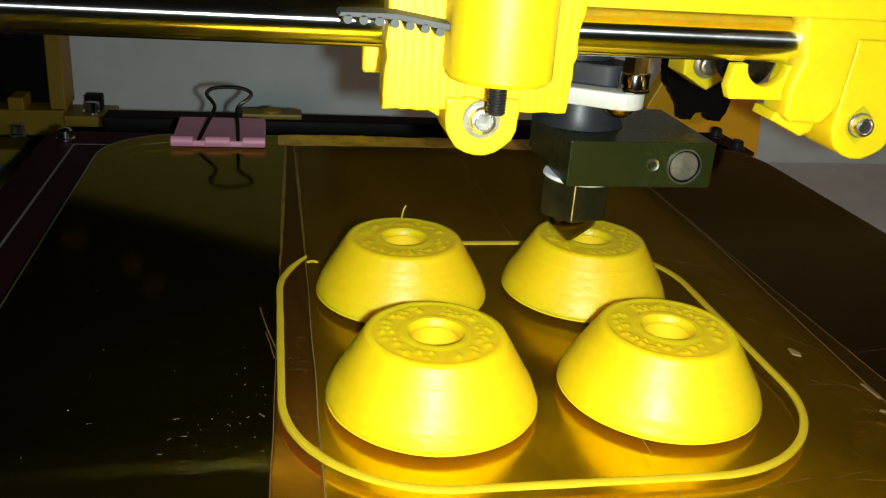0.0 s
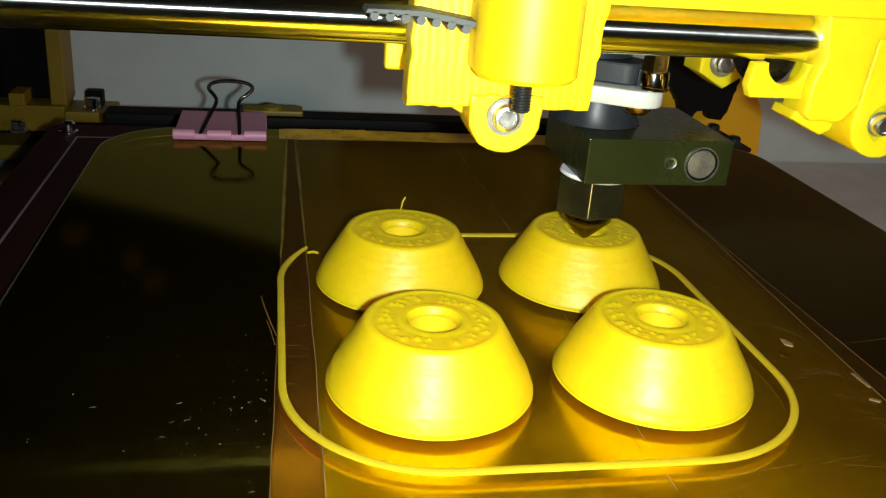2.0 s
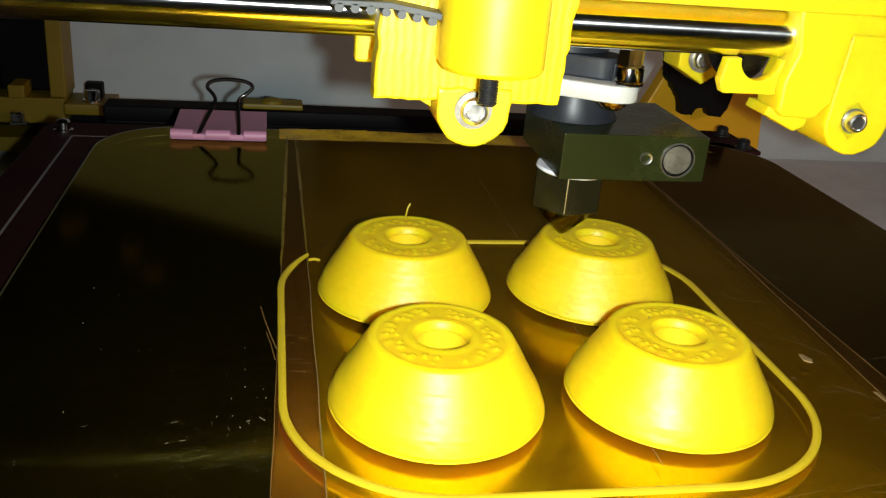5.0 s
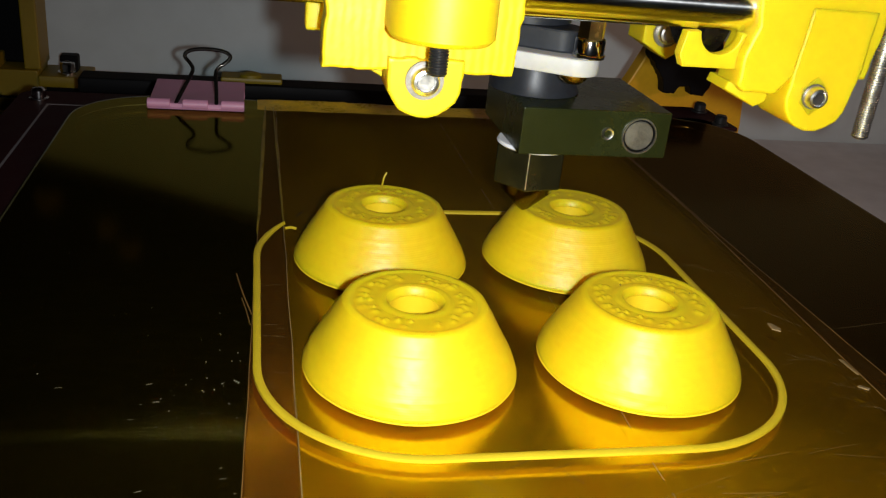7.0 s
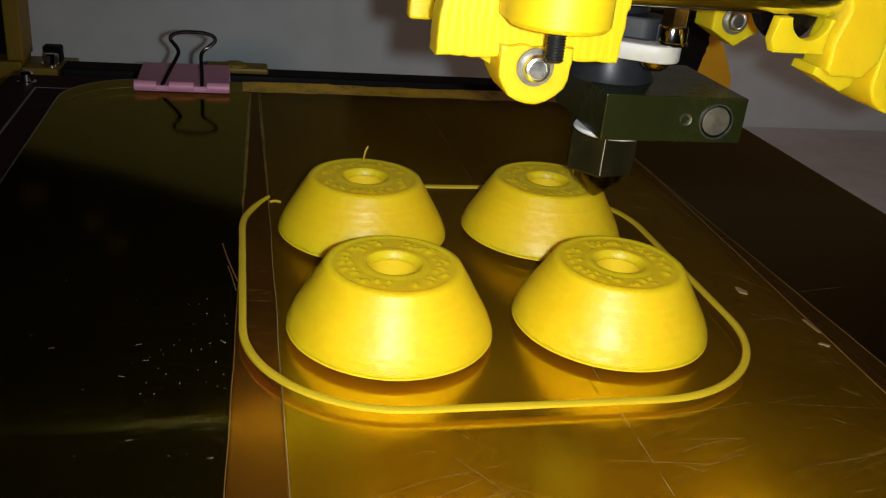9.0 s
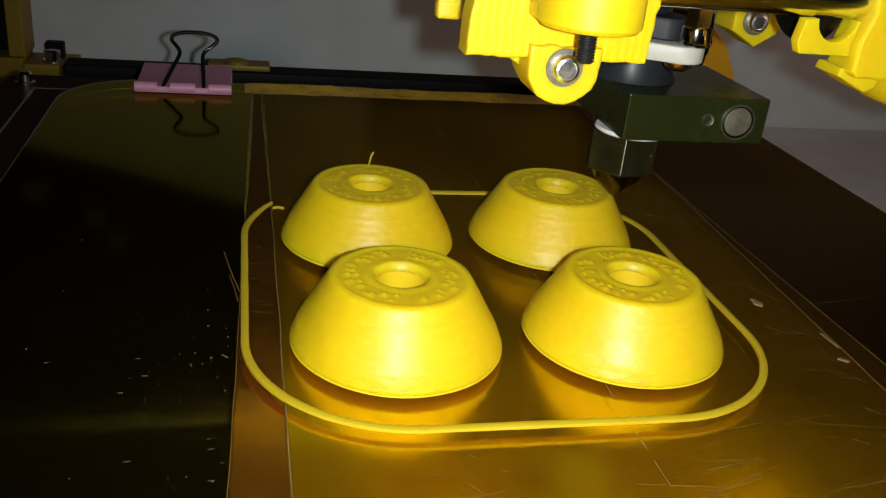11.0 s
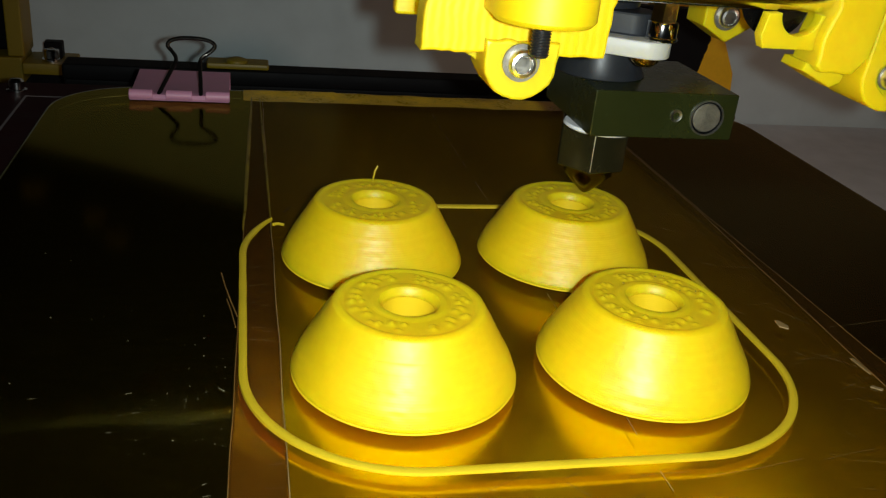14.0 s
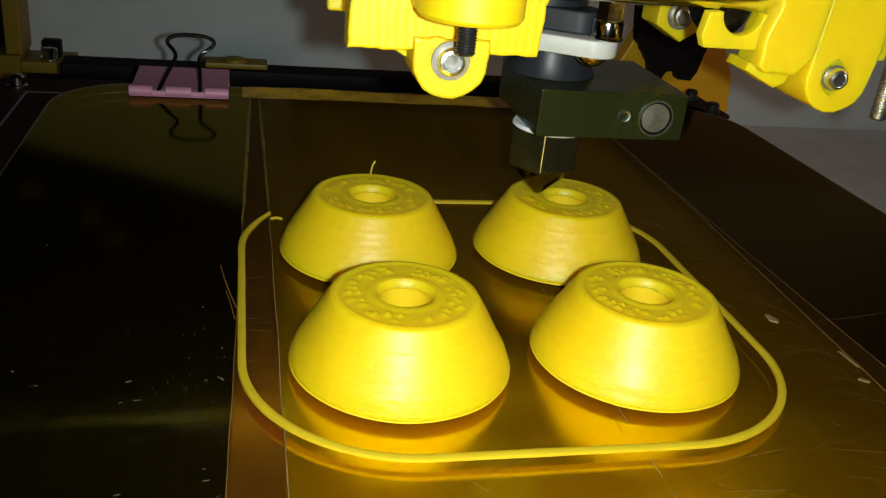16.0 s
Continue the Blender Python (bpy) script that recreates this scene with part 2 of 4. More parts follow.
def lathe(profile, seg=48, axis="z", at=(0, 0, 0)):
    """A profile of (radius, height) turned about an axis."""
    bm = bmesh.new()
    rings = []
    for r, h in profile:
        ring = []
        for i in range(seg):
            a = 2 * math.pi * i / seg
            c, s = r * math.cos(a), r * math.sin(a)
            p = {"z": (c, s, h), "y": (c, h, s), "x": (h, c, s)}[axis]
            ring.append(bm.verts.new((p[0] + at[0], p[1] + at[1], p[2] + at[2])))
        rings.append(ring)
    for r0, r1 in zip(rings, rings[1:]):
        for i in range(seg):
            j = (i + 1) % seg
            bm.faces.new((r0[i], r0[j], r1[j], r1[i]))
    for ring, (r, _) in ((rings[0], profile[0]), (rings[-1], profile[-1])):
        if r > 1e-6:
            bm.faces.new(ring)
    bmesh.ops.remove_doubles(bm, verts=bm.verts[:], dist=1e-5)
    bmesh.ops.recalc_face_normals(bm, faces=bm.faces[:])
    return bm


def tube(path, r, seg=10, closed=False):
    """A round bar along a path."""
    bm = bmesh.new()
    pts = [Vector(p) for p in path]
    n = len(pts)
    rings, side = [], None
    for i, p in enumerate(pts):
        d = (pts[(i + 1) % n if closed else min(i + 1, n - 1)] - pts[(i - 1) % n if closed else max(i - 1, 0)]).normalized()
        if side is None:
            side = d.orthogonal().normalized()
        side = (side - d * side.dot(d)).normalized()
        up = d.cross(side)
        rings.append([bm.verts.new(p + r * (math.cos(a) * side + math.sin(a) * up)) for a in (2 * math.pi * k / seg for k in range(seg))])
    for i in range(n if closed else n - 1):
        r0, r1 = rings[i], rings[(i + 1) % n]
        for k in range(seg):
            bm.faces.new((r0[k], r0[(k + 1) % seg], r1[(k + 1) % seg], r1[k]))
    if not closed:
        bm.faces.new(rings[0]), bm.faces.new(rings[-1])
    bmesh.ops.recalc_face_normals(bm, faces=bm.faces[:])
    return bm


def join(*many):
    out = bmesh.new()
    for bm in many:
        me = bpy.data.meshes.new("join")
        bm.to_mesh(me)
        bm.free()
        out.from_mesh(me)
        bpy.data.meshes.remove(me)
    return out


def wavy(points, amp=0.012, step=0.12, seed=0.0):
    """A closed polygon with slightly uneven sides, as printed layers leave them."""
    out = []
    for (ax, ay), (bx, by) in zip(points, points[1:] + points[:1]):
        d = math.hypot(bx - ax, by - ay)
        n = max(1, int(d / step))
        for k in range(n):
            x, y = ax + (bx - ax) * k / n, ay + (by - ay) * k / n
            w = amp * (noise.noise((x * 4, y * 4, seed)) + 0.6 * noise.noise((x * 11, y * 11, seed)))
            out.append((x + w * (by - ay) / max(d, 1e-6), y - w * (bx - ax) / max(d, 1e-6)))
    return out


def arc(cx, cy, r, a0, a1, n):
    return [(cx + r * math.cos(radians(a0 + (a1 - a0) * i / n)), cy + r * math.sin(radians(a0 + (a1 - a0) * i / n))) for i in range(n + 1)]


def rounded(x0, x1, y0, y1, r, n=10):
    return (arc(x0 + r, y0 + r, r, 180, 270, n) + arc(x1 - r, y0 + r, r, 270, 360, n)
            + arc(x1 - r, y1 - r, r, 0, 90, n) + arc(x0 + r, y1 - r, r, 90, 180, n))


def solid(name, bm, material):
    for v in bm.verts:
        v.co *= 0.01
    # smooth rounding, but large flat faces stay flat beside their narrow bevels
    for face in bm.faces:
        face.smooth = True
    for e in bm.edges:
        if len(e.link_faces) == 2:
            a, b = (face.calc_area() for face in e.link_faces)
            turn = e.calc_face_angle(0.0)
            e.smooth = not (turn > radians(36) or (turn > radians(12) and max(a, b) > 8 * min(a, b)))
    me = bpy.data.meshes.new(name)
    bm.to_mesh(me)
    bm.free()
    me.materials.append(material)
    return new(name, me)


def part(name, bm, material, parent, label=""):
    ob = solid(name, bm, material)
    ob.parent = parent
    return tagged(ob, label)


def thing(name, label, category, group="", kind=""):
    return tagged(new(name), label, category, group, kind)


def socket_bolt(at, r, parent, axis="y", washer=0.0, name="bolt", material=None):
    """A socket-head bolt with a hexagonal recess, facing -y or +z."""
    bm = lathe([(r * 0.62, 0.03), (r * 0.6, -0.03), (r * 0.66, -0.05), (r * 0.85, -0.035), (r * 0.97, 0.02), (r, 0.06), (r, 0.14)], 28, "y")
    bm = join(bm, lathe([(0.0, 0.10), (r * 0.30, 0.085), (r * 0.56, 0.07), (r * 0.60, -0.03)], 6, "y"))
    # flat black hexagon over the recess, in place of the shade inside it
    socket = lathe([(0.0, -0.025), (r * 0.40, -0.025), (r * 0.40, 0.02), (0, 0.02)], 6, "y")
    ring = lathe([(0.0, 0.13), (washer or r, 0.13), (washer or r, 0.19), (0, 0.19)], 28, "y")
    for piece in (bm, socket, ring):
        if axis == "z":
            bmesh.ops.rotate(piece, verts=piece.verts[:], cent=(0, 0, 0), matrix=Matrix.Rotation(radians(-90), 3, "X"))
        bmesh.ops.translate(piece, verts=piece.verts[:], vec=at)
    head = part(name, bm, material or STEEL, parent, "zinc-plated socket bolt")
    part("socket", socket, BEARING_AND_SHADE, head, "black hexagon for the shade in the socket")
    part("washer", ring, WASHER, head, "dull steel washer")
    return head


def threaded(x, y, z0, z1, r, pitch=0.05):
    """A threaded stud, as stacked ridges along z."""
    prof, z = [(0.0, z0), (r * 0.8, z0)], z0 + 0.02
    while z < z1 - pitch:
        prof += [(r * 0.86, z), (r, z + pitch * 0.35), (r, z + pitch * 0.5), (r * 0.86, z + pitch * 0.85)]
        z += pitch
    return lathe(prof + [(r * 0.86, z1), (0.0, z1)], 20, "z", (x, y, 0))


# ---- room ----
tagged(solid("tabletop", box(-90, 110, -70, 44, -12, -8, 0.3), TABLE), "pale grey tabletop under the printer", "table", kind="structure")
tagged(solid("wall_north", box(-130, 150, 44, 54, -80, 180, 0), WALL), "grey plaster wall behind the printer", "wall", kind="structure")
tagged(solid("wall_south", box(-130, 150, -150, -140, -80, 180, 0), WALL), "grey plaster wall", "wall", kind="structure")
tagged(solid("wall_west", box(-140, -130, -150, 54, -80, 180, 0), WALL), "grey plaster wall", "wall", kind="structure")
tagged(solid("wall_east", box(150, 160, -150, 54, -80, 180, 0), WALL), "grey plaster wall", "wall", kind="structure")
tagged(solid("floor", box(-140, 160, -150, 54, -90, -80, 0), TABLE), "dull grey floor", "floor", kind="structure")
tagged(solid("ceiling", box(-140, 160, -150, 54, 180, 190, 0), CEIL), "plain white ceiling", "ceiling", kind="structure")


# ---- printer frame, fixed ----
def make_frame():
    f = thing("printer_frame", "black metal rear frame of a 3D printer standing on the table", "printer frame")
    part("rear_plate", join(box(-11.4, 14.4, 29.6, 30.6, -7.98, -2.75, 0.1), box(-11.4, 14.4, 29.3, 30.9, -2.7, -1.95, 0.12)), BLACK_FRAME, f)
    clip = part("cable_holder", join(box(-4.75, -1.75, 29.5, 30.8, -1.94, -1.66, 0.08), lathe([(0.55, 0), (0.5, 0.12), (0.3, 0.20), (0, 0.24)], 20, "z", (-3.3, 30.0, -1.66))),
                SHADED_YELLOW, f, "small yellow plastic holder on the frame")
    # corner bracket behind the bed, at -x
    b = part("corner_bracket", box(-21.54, -15.26, 38.89, 41.69, -5.67, -4.13, 0.1), SHADED_YELLOW, f, "yellow plastic corner bracket with bolts")
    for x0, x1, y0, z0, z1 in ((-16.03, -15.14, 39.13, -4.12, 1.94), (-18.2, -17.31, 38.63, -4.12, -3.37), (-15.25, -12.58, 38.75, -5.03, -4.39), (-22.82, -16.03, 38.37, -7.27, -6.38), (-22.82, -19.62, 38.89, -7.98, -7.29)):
        part("bracket_rib", box(x0, x1, y0, 41.69, z0, z1, 0.08), SHADED_YELLOW, b)
    part("motor", join(box(-24.1, -16.09, 40.41, 41.76, -4.07, 5.02, 0.15), box(-24.1, -18.84, 38.25, 40.41, -3.82, 5.02, 0.15)), BLACK_FRAME, f, "black stepper motor body")
    for x, y, z in ((-17.82, 38.75, -5.6), (-13.79, 39.65, -4.39)):
        part("cap_bolt", lathe([(0.55, 0), (0.55, 0.14), (0.42, 0.16), (0.42, 0.62), (0.36, 0.70), (0.2, 0.72), (0.18, 0.5), (0, 0.5)], 24, "z", (x, y, z)), CHROME, b, "steel cap bolt with a bright glint")
        part("bolt_block", box(x - 0.5, x + 0.5, y + 0.45, y + 1.3, z, z + 0.95, 0.1), BLACK_FRAME, b)
    part("frame_upright", box(-30, -12.6, 41.0, 41.8, -7.98, -4.6, 0.1), BLACK_FRAME, f)
    # dark upper corner of the frame, with yellow brackets, which only the glossy bed shows
    up = part("upper_plate", prism([(-30, 7.4), (-22, 9.2), (-15, 11.2), (-8, 13.0), (0, 15.6), (0, 30), (-30, 30)], "xz", 41.0, 41.8, 0.1), BLACK_FRAME, f, "black upper corner plate of the frame")
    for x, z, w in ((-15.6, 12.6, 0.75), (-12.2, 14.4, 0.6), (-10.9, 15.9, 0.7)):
        part("upper_bracket", prism([(x - w, z - 0.5), (x + w, z - 0.5), (x + w, z + 0.2), (x + 0.2, z + 0.7), (x - w, z + 0.6)], "xz", 39.8, 40.99, 0.06), SHADED_YELLOW, up, "small yellow bracket")
    # upright plate behind the bed, at +x
    p = part("side_plate", prism([(15.2, -7.9), (21.6, -7.9), (21.65, -2.0), (21.45, -0.2), (20.7, 1.3), (19.8, 2.2), (18.6, 3.2), (16.6, 3.2), (15.4, 0.6), (14.6, -1.0)], "xz", 26.0, 26.9, 0.08),
             DIM_YELLOW, f, "yellow plastic upright plate, coloured amber for dim light")
    # black area with a toothed lower outline, just ahead of the plate
    part("black_toothed_piece", prism(wavy([(15.4, 3.0), (15.6, 1.5), (16.2, 0.7), (16.5, 0.3), (16.65, -0.3), (17.2, -0.35), (17.45, 0.0), (17.95, 0.05), (18.15, -0.35), (18.75, -0.4), (19.05, 0.0), (19.2, 0.7), (19.4, 1.6), (19.2, 3.0)], 0.05),
                              "xz", 25.2, 25.98, 0.06), BLACK_FRAME, p, "black toothed shape against the upright plate")
    return f


make_frame()
rod = tagged(solid("guide_rod", lathe([(0, -26), (0.43, -26), (0.46, -25.9), (0.46, 29.9), (0.43, 30), (0, 30)], 48, "x", (0, 0.72, 7.35)), ROD),
             "polished steel guide rod above the bed", "guide rod", "guide rods of the carriage")
rear = tagged(new("guide_rod", rod.data), "polished steel guide rod above the bed", "guide rod", "guide rods of the carriage")
rear.matrix_world = pose(0, 0.0765, 0.0)


# ---- heated bed, moving along y ----
def seam(y):
    """The edge of the dark film strip, which runs slightly askew."""
    return -3.2 + 0.0255 * (y + 1)


def lap(y, side):
    """The two edges of the narrow lap of film at +x."""
    inner = min(9.86 + 0.0428 * y, 10.22)
    return inner if side == 0 else max(10.41 - 0.017 * y, inner + 0.07)


def make_bed():
    bed = thing("heated_bed", "heated print bed with amber film strips over glass and red board", "print bed")
    part("mirror_plate", prism(rounded(-9.4, 16.75, -13, 19.6, 3.0), "xy", -0.42, -0.16, 0), MIRROR, bed, "polished plate under the film")
    part("brushed_sheet", prism([(seam(-12.8) + 0.03, -12.8), (10.04, -12.8), (10.04, 19.4), (seam(19.4) + 0.03, 19.4)], "xy", -0.157, -0.15, 0), BRUSHED, bed, "brushed sheet under the amber film")
    rim, inner = rounded(-9.4, 16.75, -13, 19.6, 3.0), rounded(-9.32, 16.67, -12.92, 19.52, 2.92)
    bm = bmesh.new()
    rings = [[bm.verts.new((x, y, z)) for x, y in path] for path, z in ((rim, -0.159), (rim, -0.012), (inner, -0.012), (inner, -0.159))]
    for p, q in zip(rings, rings[1:] + rings[:1]):
        for i in range(len(p)):
            j = (i + 1) % len(p)
            bm.faces.new((p[i], p[j], q[j], q[i]))
    bmesh.ops.recalc_face_normals(bm, faces=bm.faces[:])
    part("glass_rim", bm, GLASS_EDGE, bed, "dark rounded edge of the plate")
    part("circuit_board", prism(rounded(-11.9, 16.95, -14, 21.2, 0.6), "xy", -0.62, -0.44, 0.02), RED_BOARD, bed, "red circuit board under the glass")
    part("board_outline", join(box(-10.68, -10.6, -12, 19.4, -0.44, -0.432, 0), box(-10.6, -8.8, 19.32, 19.4, -0.44, -0.432, 0)), INK, bed, "thin white printed line")

    def edge(x, y):
        return x(y) if callable(x) else x

    def strip(x0, x1, z, material, label, wobble=0.0, name="film_strip"):
        left = [(edge(x0, y) + wobble * noise.noise((y * 0.3, round(edge(x0, 0)), 0)), y) for y in np.linspace(-12.9, 19.5, 60)]
        right = [(edge(x1, y) + wobble * noise.noise((y * 0.3, round(edge(x1, 0)), 0)), y) for y in np.linspace(-12.9, 19.5, 60)]
        if edge(x0, 0) < -9:
            left = [(x0 + 3 - math.sqrt(max(0, 9 - max(0, y - 16.55) ** 2)), y) for _, y in left]
        if edge(x1, 0) > 16:
            right = [(x1 - 3 + math.sqrt(max(0, 9 - max(0, y - 16.55) ** 2)), y) for _, y in right]
        bm = bmesh.new()
        rows = [[bm.verts.new((a[0] + (b[0] - a[0]) * u, a[1], z)) for u in (0, 0.25, 0.5, 0.75, 1)] for a, b in zip(left, right)]
        for p, q in zip(rows, rows[1:]):
            for k in range(4):
                bm.faces.new((p[k], p[k + 1], q[k + 1], q[k]))
        return part(name, bm, material, bed, label)

    near, far = (lambda y: lap(y, 0)), (lambda y: lap(y, 1))
    strip(-9.35, seam, -0.006, AMBER_DARK, "dark glossy film strip", 0.0)
    strip(-2.325, 3.845, -0.006, AMBER, "amber film strip", 0.03)
    strip(lambda y: seam(y) + 0.01, -2.335, -0.002, AMBER_DOUBLE, "paler overlap of two film strips", 0.0)
    strip(3.85, near, -0.003, AMBER, "amber film strip", 0.0)
    strip(near, far, -0.001, AMBER_DOUBLE, "narrow brown lap of two film strips", 0.0)
    strip(far, 16.7, -0.004, AMBER_FAR, "dark glossy film strip", 0.0)
    for x, w, h, gap in ((seam, 0.014, 0.008, 0.0), (-2.33, 0.014, 0.012, 0.12), (3.85, 0.008, 0.004, 0.40), (near, 0.020, 0.012, 0.0), (far, 0.016, 0.009, 0.0)):
        line, x = x, edge(x, 0)
        pts = [(edge(line, y) + 0.03 * noise.noise((y * 0.5, round(x), 2)), y) for y in np.linspace(-12.5, 19.3, 190)]
        bm = bmesh.new()
        rows = [(bm.verts.new((px - w, py, -0.004)), bm.verts.new((px, py, h * (0.3 + 1.4 * abs(noise.noise((py * 3.1, x, 5)))))), bm.verts.new((px + w, py, -0.004))) for px, py in pts]
        for i, (p, q) in enumerate(zip(rows, rows[1:])):
            if 0.5 + 0.7 * noise.noise((pts[i][1] * 1.7, x * 3, 9)) < gap:
                continue
            bm.faces.new((p[0], p[1], q[1], q[0])), bm.faces.new((p[1], p[2], q[2], q[1])), bm.faces.new((p[2], p[0], q[0], q[2]))
        part("film_crease", bm, FILM_LINE if x < 9 and x > -3 else CREASE, bed, "raised edge of a film strip")
    # lifted film ridges; their far golden gleam is put into the colour
    for line, reach in ((seam, 0.055), (lambda y: -2.33 - 0.008 * max(0, y - 8), 0.035)):
        bm = bmesh.new()
        ys = np.linspace(6.5, 18.7, 60)
        rows = []
        for y in ys:
            u = math.sin(math.pi * (y - 6.5) / 12.2) ** 0.6
            x, w, h = line(y) + 0.02 * noise.noise((y * 0.8, reach * 90, 1)), reach * (0.25 + 0.75 * u), 0.006 + 0.020 * u * (1 + 0.5 * noise.noise((y * 1.4, reach * 60, 4)))
            rows.append([bm.verts.new((x + w * k, y, 0.0005 + h * q)) for k, q in ((-1, 0), (-0.4, 0.75), (0, 1), (0.4, 0.75), (1, 0))])
        for p, q in zip(rows, rows[1:]):
            for k in range(4):
                bm.faces.new((p[k], p[k + 1], q[k + 1], q[k]))
        part("film_ridge", bm, FILM_LIFT, bed, "soft ridge where the film lifts, its golden gleam in the colour")
    bm = bmesh.new()
    rows = []
    for x in np.linspace(-3.0, 11.2, 90):
        k = 0.55 + 0.45 * noise.noise((x * 0.35, 1.5, 0)) + 0.2 * noise.noise((x * 1.3, 4.5, 0))
        k *= min(1, (x + 3.0) / 0.8) * min(1, (11.2 - x) / 3) * (1 if x < 0.5 else 0.55)
        rows.append([bm.verts.new((x, y + 0.12 * noise.noise((x * 0.7, y, 3)), z * k + 0.0005)) for y, z in ((18.2, 0), (18.6, 0.015), (18.95, 0.05), (19.3, 0.12), (19.45, 0.13), (19.56, 0.09), (19.58, -0.1))])
    for p, q in zip(rows, rows[1:]):
        for k in range(6):
            bm.faces.new((p[k], q[k], q[k + 1], p[k + 1]))
    part("rear_film_edge", bm, FILM_FOLD, bed, "wrinkled film folded over the rear edge")
    part("board_tab", box(15.4, 17.9, 19.9, 23.2, -0.63, -0.44, 0.05), RED_BOARD, bed)
    for x, y in ((-11.07, 20.0), (17.2, 22.4), (17.2, 20.3)):
        part("bed_screw", lathe([(0.36, -0.43), (0.36, -0.37), (0.27, -0.35), (0.27, -0.08), (0.2, 0.0), (0.1, 0.02), (0, 0.03)], 20, "z", (x, y, 0)), CHROME if x < 0 else DARK_STEEL, bed, "steel levelling screw" if x < 0 else "blackened levelling screw")
    # scratches, flakes and lint on the film
    rng = random.Random(4)
    lint = []
    for _ in range(42):
        x, y = rng.uniform(-8.5, -3.3), rng.uniform(-5, 6)
        if rng.random() < 0.5:
            x, y = rng.uniform(-4.8, -3.3), rng.uniform(-2.5, 1.0)
        s = rng.uniform(0.003, 0.009)
        lint.append(box(x - s, x + s * rng.uniform(1, 2), y - s * 0.8, y + s * 0.8, 0.0, 0.006, 0))
    for _ in range(14):
        x, y = rng.uniform(-7.5, -3.3), rng.uniform(-5.0, 2.5)
        if rng.random() < 0.6:
            x, y = rng.uniform(-4.4, -3.3), rng.uniform(-3.0, 0.2)
        s = rng.uniform(0.005, 0.014)
        lint.append(lathe([(s, 0.0), (s * 0.8, s), (0, s * 1.3)], 5, "z", (x, y, 0.0)))
    for _ in range(26):
        x, y = -3.3 - abs(rng.gauss(0, 1.3)), rng.uniform(-7.5, -0.5)
        ln = rng.uniform(0.02, 0.14)
        lint.append(tube([(x, y, 0.0), (x - ln, y - rng.uniform(-0.01, 0.04), 0.0)], rng.choice((0.001, 0.0015, 0.0024)), 4))
    marks = []
    for _ in range(40):
        x, y = rng.uniform(-3.1, -2.5), rng.uniform(-8, 5)
        ln = rng.uniform(0.05, 0.35)
        marks.append(tube([(x, y, 0.0), (min(x + ln, -2.35), y + rng.uniform(-0.03, 0.03), 0.0)], 0.0012, 4))
    for k in range(210):
        x, y = rng.uniform(-1.5, 10.2), rng.uniform(-9, -3.1)
        if k % 3 == 0:
            x, y = rng.uniform(7.9, 10.2), rng.uniform(-4, 8)
        a, ln = rng.choice((rng.uniform(-0.25, 0.5), rng.uniform(0.1, 0.35), rng.uniform(-1.1, -0.5))), rng.choice((0.15, 0.4, 1.1, 2.0)) * rng.uniform(0.6, 1.2)
        if y < -3.1 and y + ln * math.sin(a) > -3.1:
            ln *= 0.3
        bend = rng.uniform(-0.03, 0.03) * ln
        marks.append(tube([(x, y, -0.002), (x + 0.5 * ln * math.cos(a) - bend, y + 0.5 * ln * math.sin(a) + bend, -0.002), (x + ln * math.cos(a), y + ln * math.sin(a), -0.002)],
                          rng.choice((0.0009, 0.0012, 0.0018)), 4))
    tagged(part("scuff_pattern", join(*marks), SCRATCH, bed, "fine dull scratches across the film"), kind="stuff")
    tagged(part("lint", join(*lint), LINT, bed, "pale specks of lint"), kind="stuff")
    part("flake", prism([(8.82, 1.22), (8.98, 1.1), (9.06, 1.24), (8.95, 1.48), (8.86, 1.5)], "xy", -0.003, 0.03, 0.01), FILM_LINE, bed, "torn pale flake of film")
    part("flake", prism([(9.69, -0.15), (9.74, -0.80), (9.80, -0.78), (9.79, -0.18)], "xy", -0.003, 0.02, 0.01), FILM_LINE, bed, "torn pale flake of film")
    part("flake", prism([(9.42, -1.26), (9.50, -1.20), (9.68, -1.34), (9.60, -1.40)], "xy", -0.003, 0.03, 0.01), FILM_LINE, bed, "torn pale flake of film")
    part("tear", tube([(-3.50, 4.15, 0.0), (-3.40, 3.4, 0.05), (-3.27, 2.7, 0.04), (-3.14, 2.15, 0.0)], 0.015, 6), CREASE, bed, "lifted tear in the film")
    part("tear", tube([(-3.36, 2.9, 0.0), (-3.26, 2.3, 0.03), (-3.17, 1.7, 0.0)], 0.012, 6), CREASE, bed, "lifted tear in the film")
    return bed


BED = [(make_bed(), (0, 0, 0))]


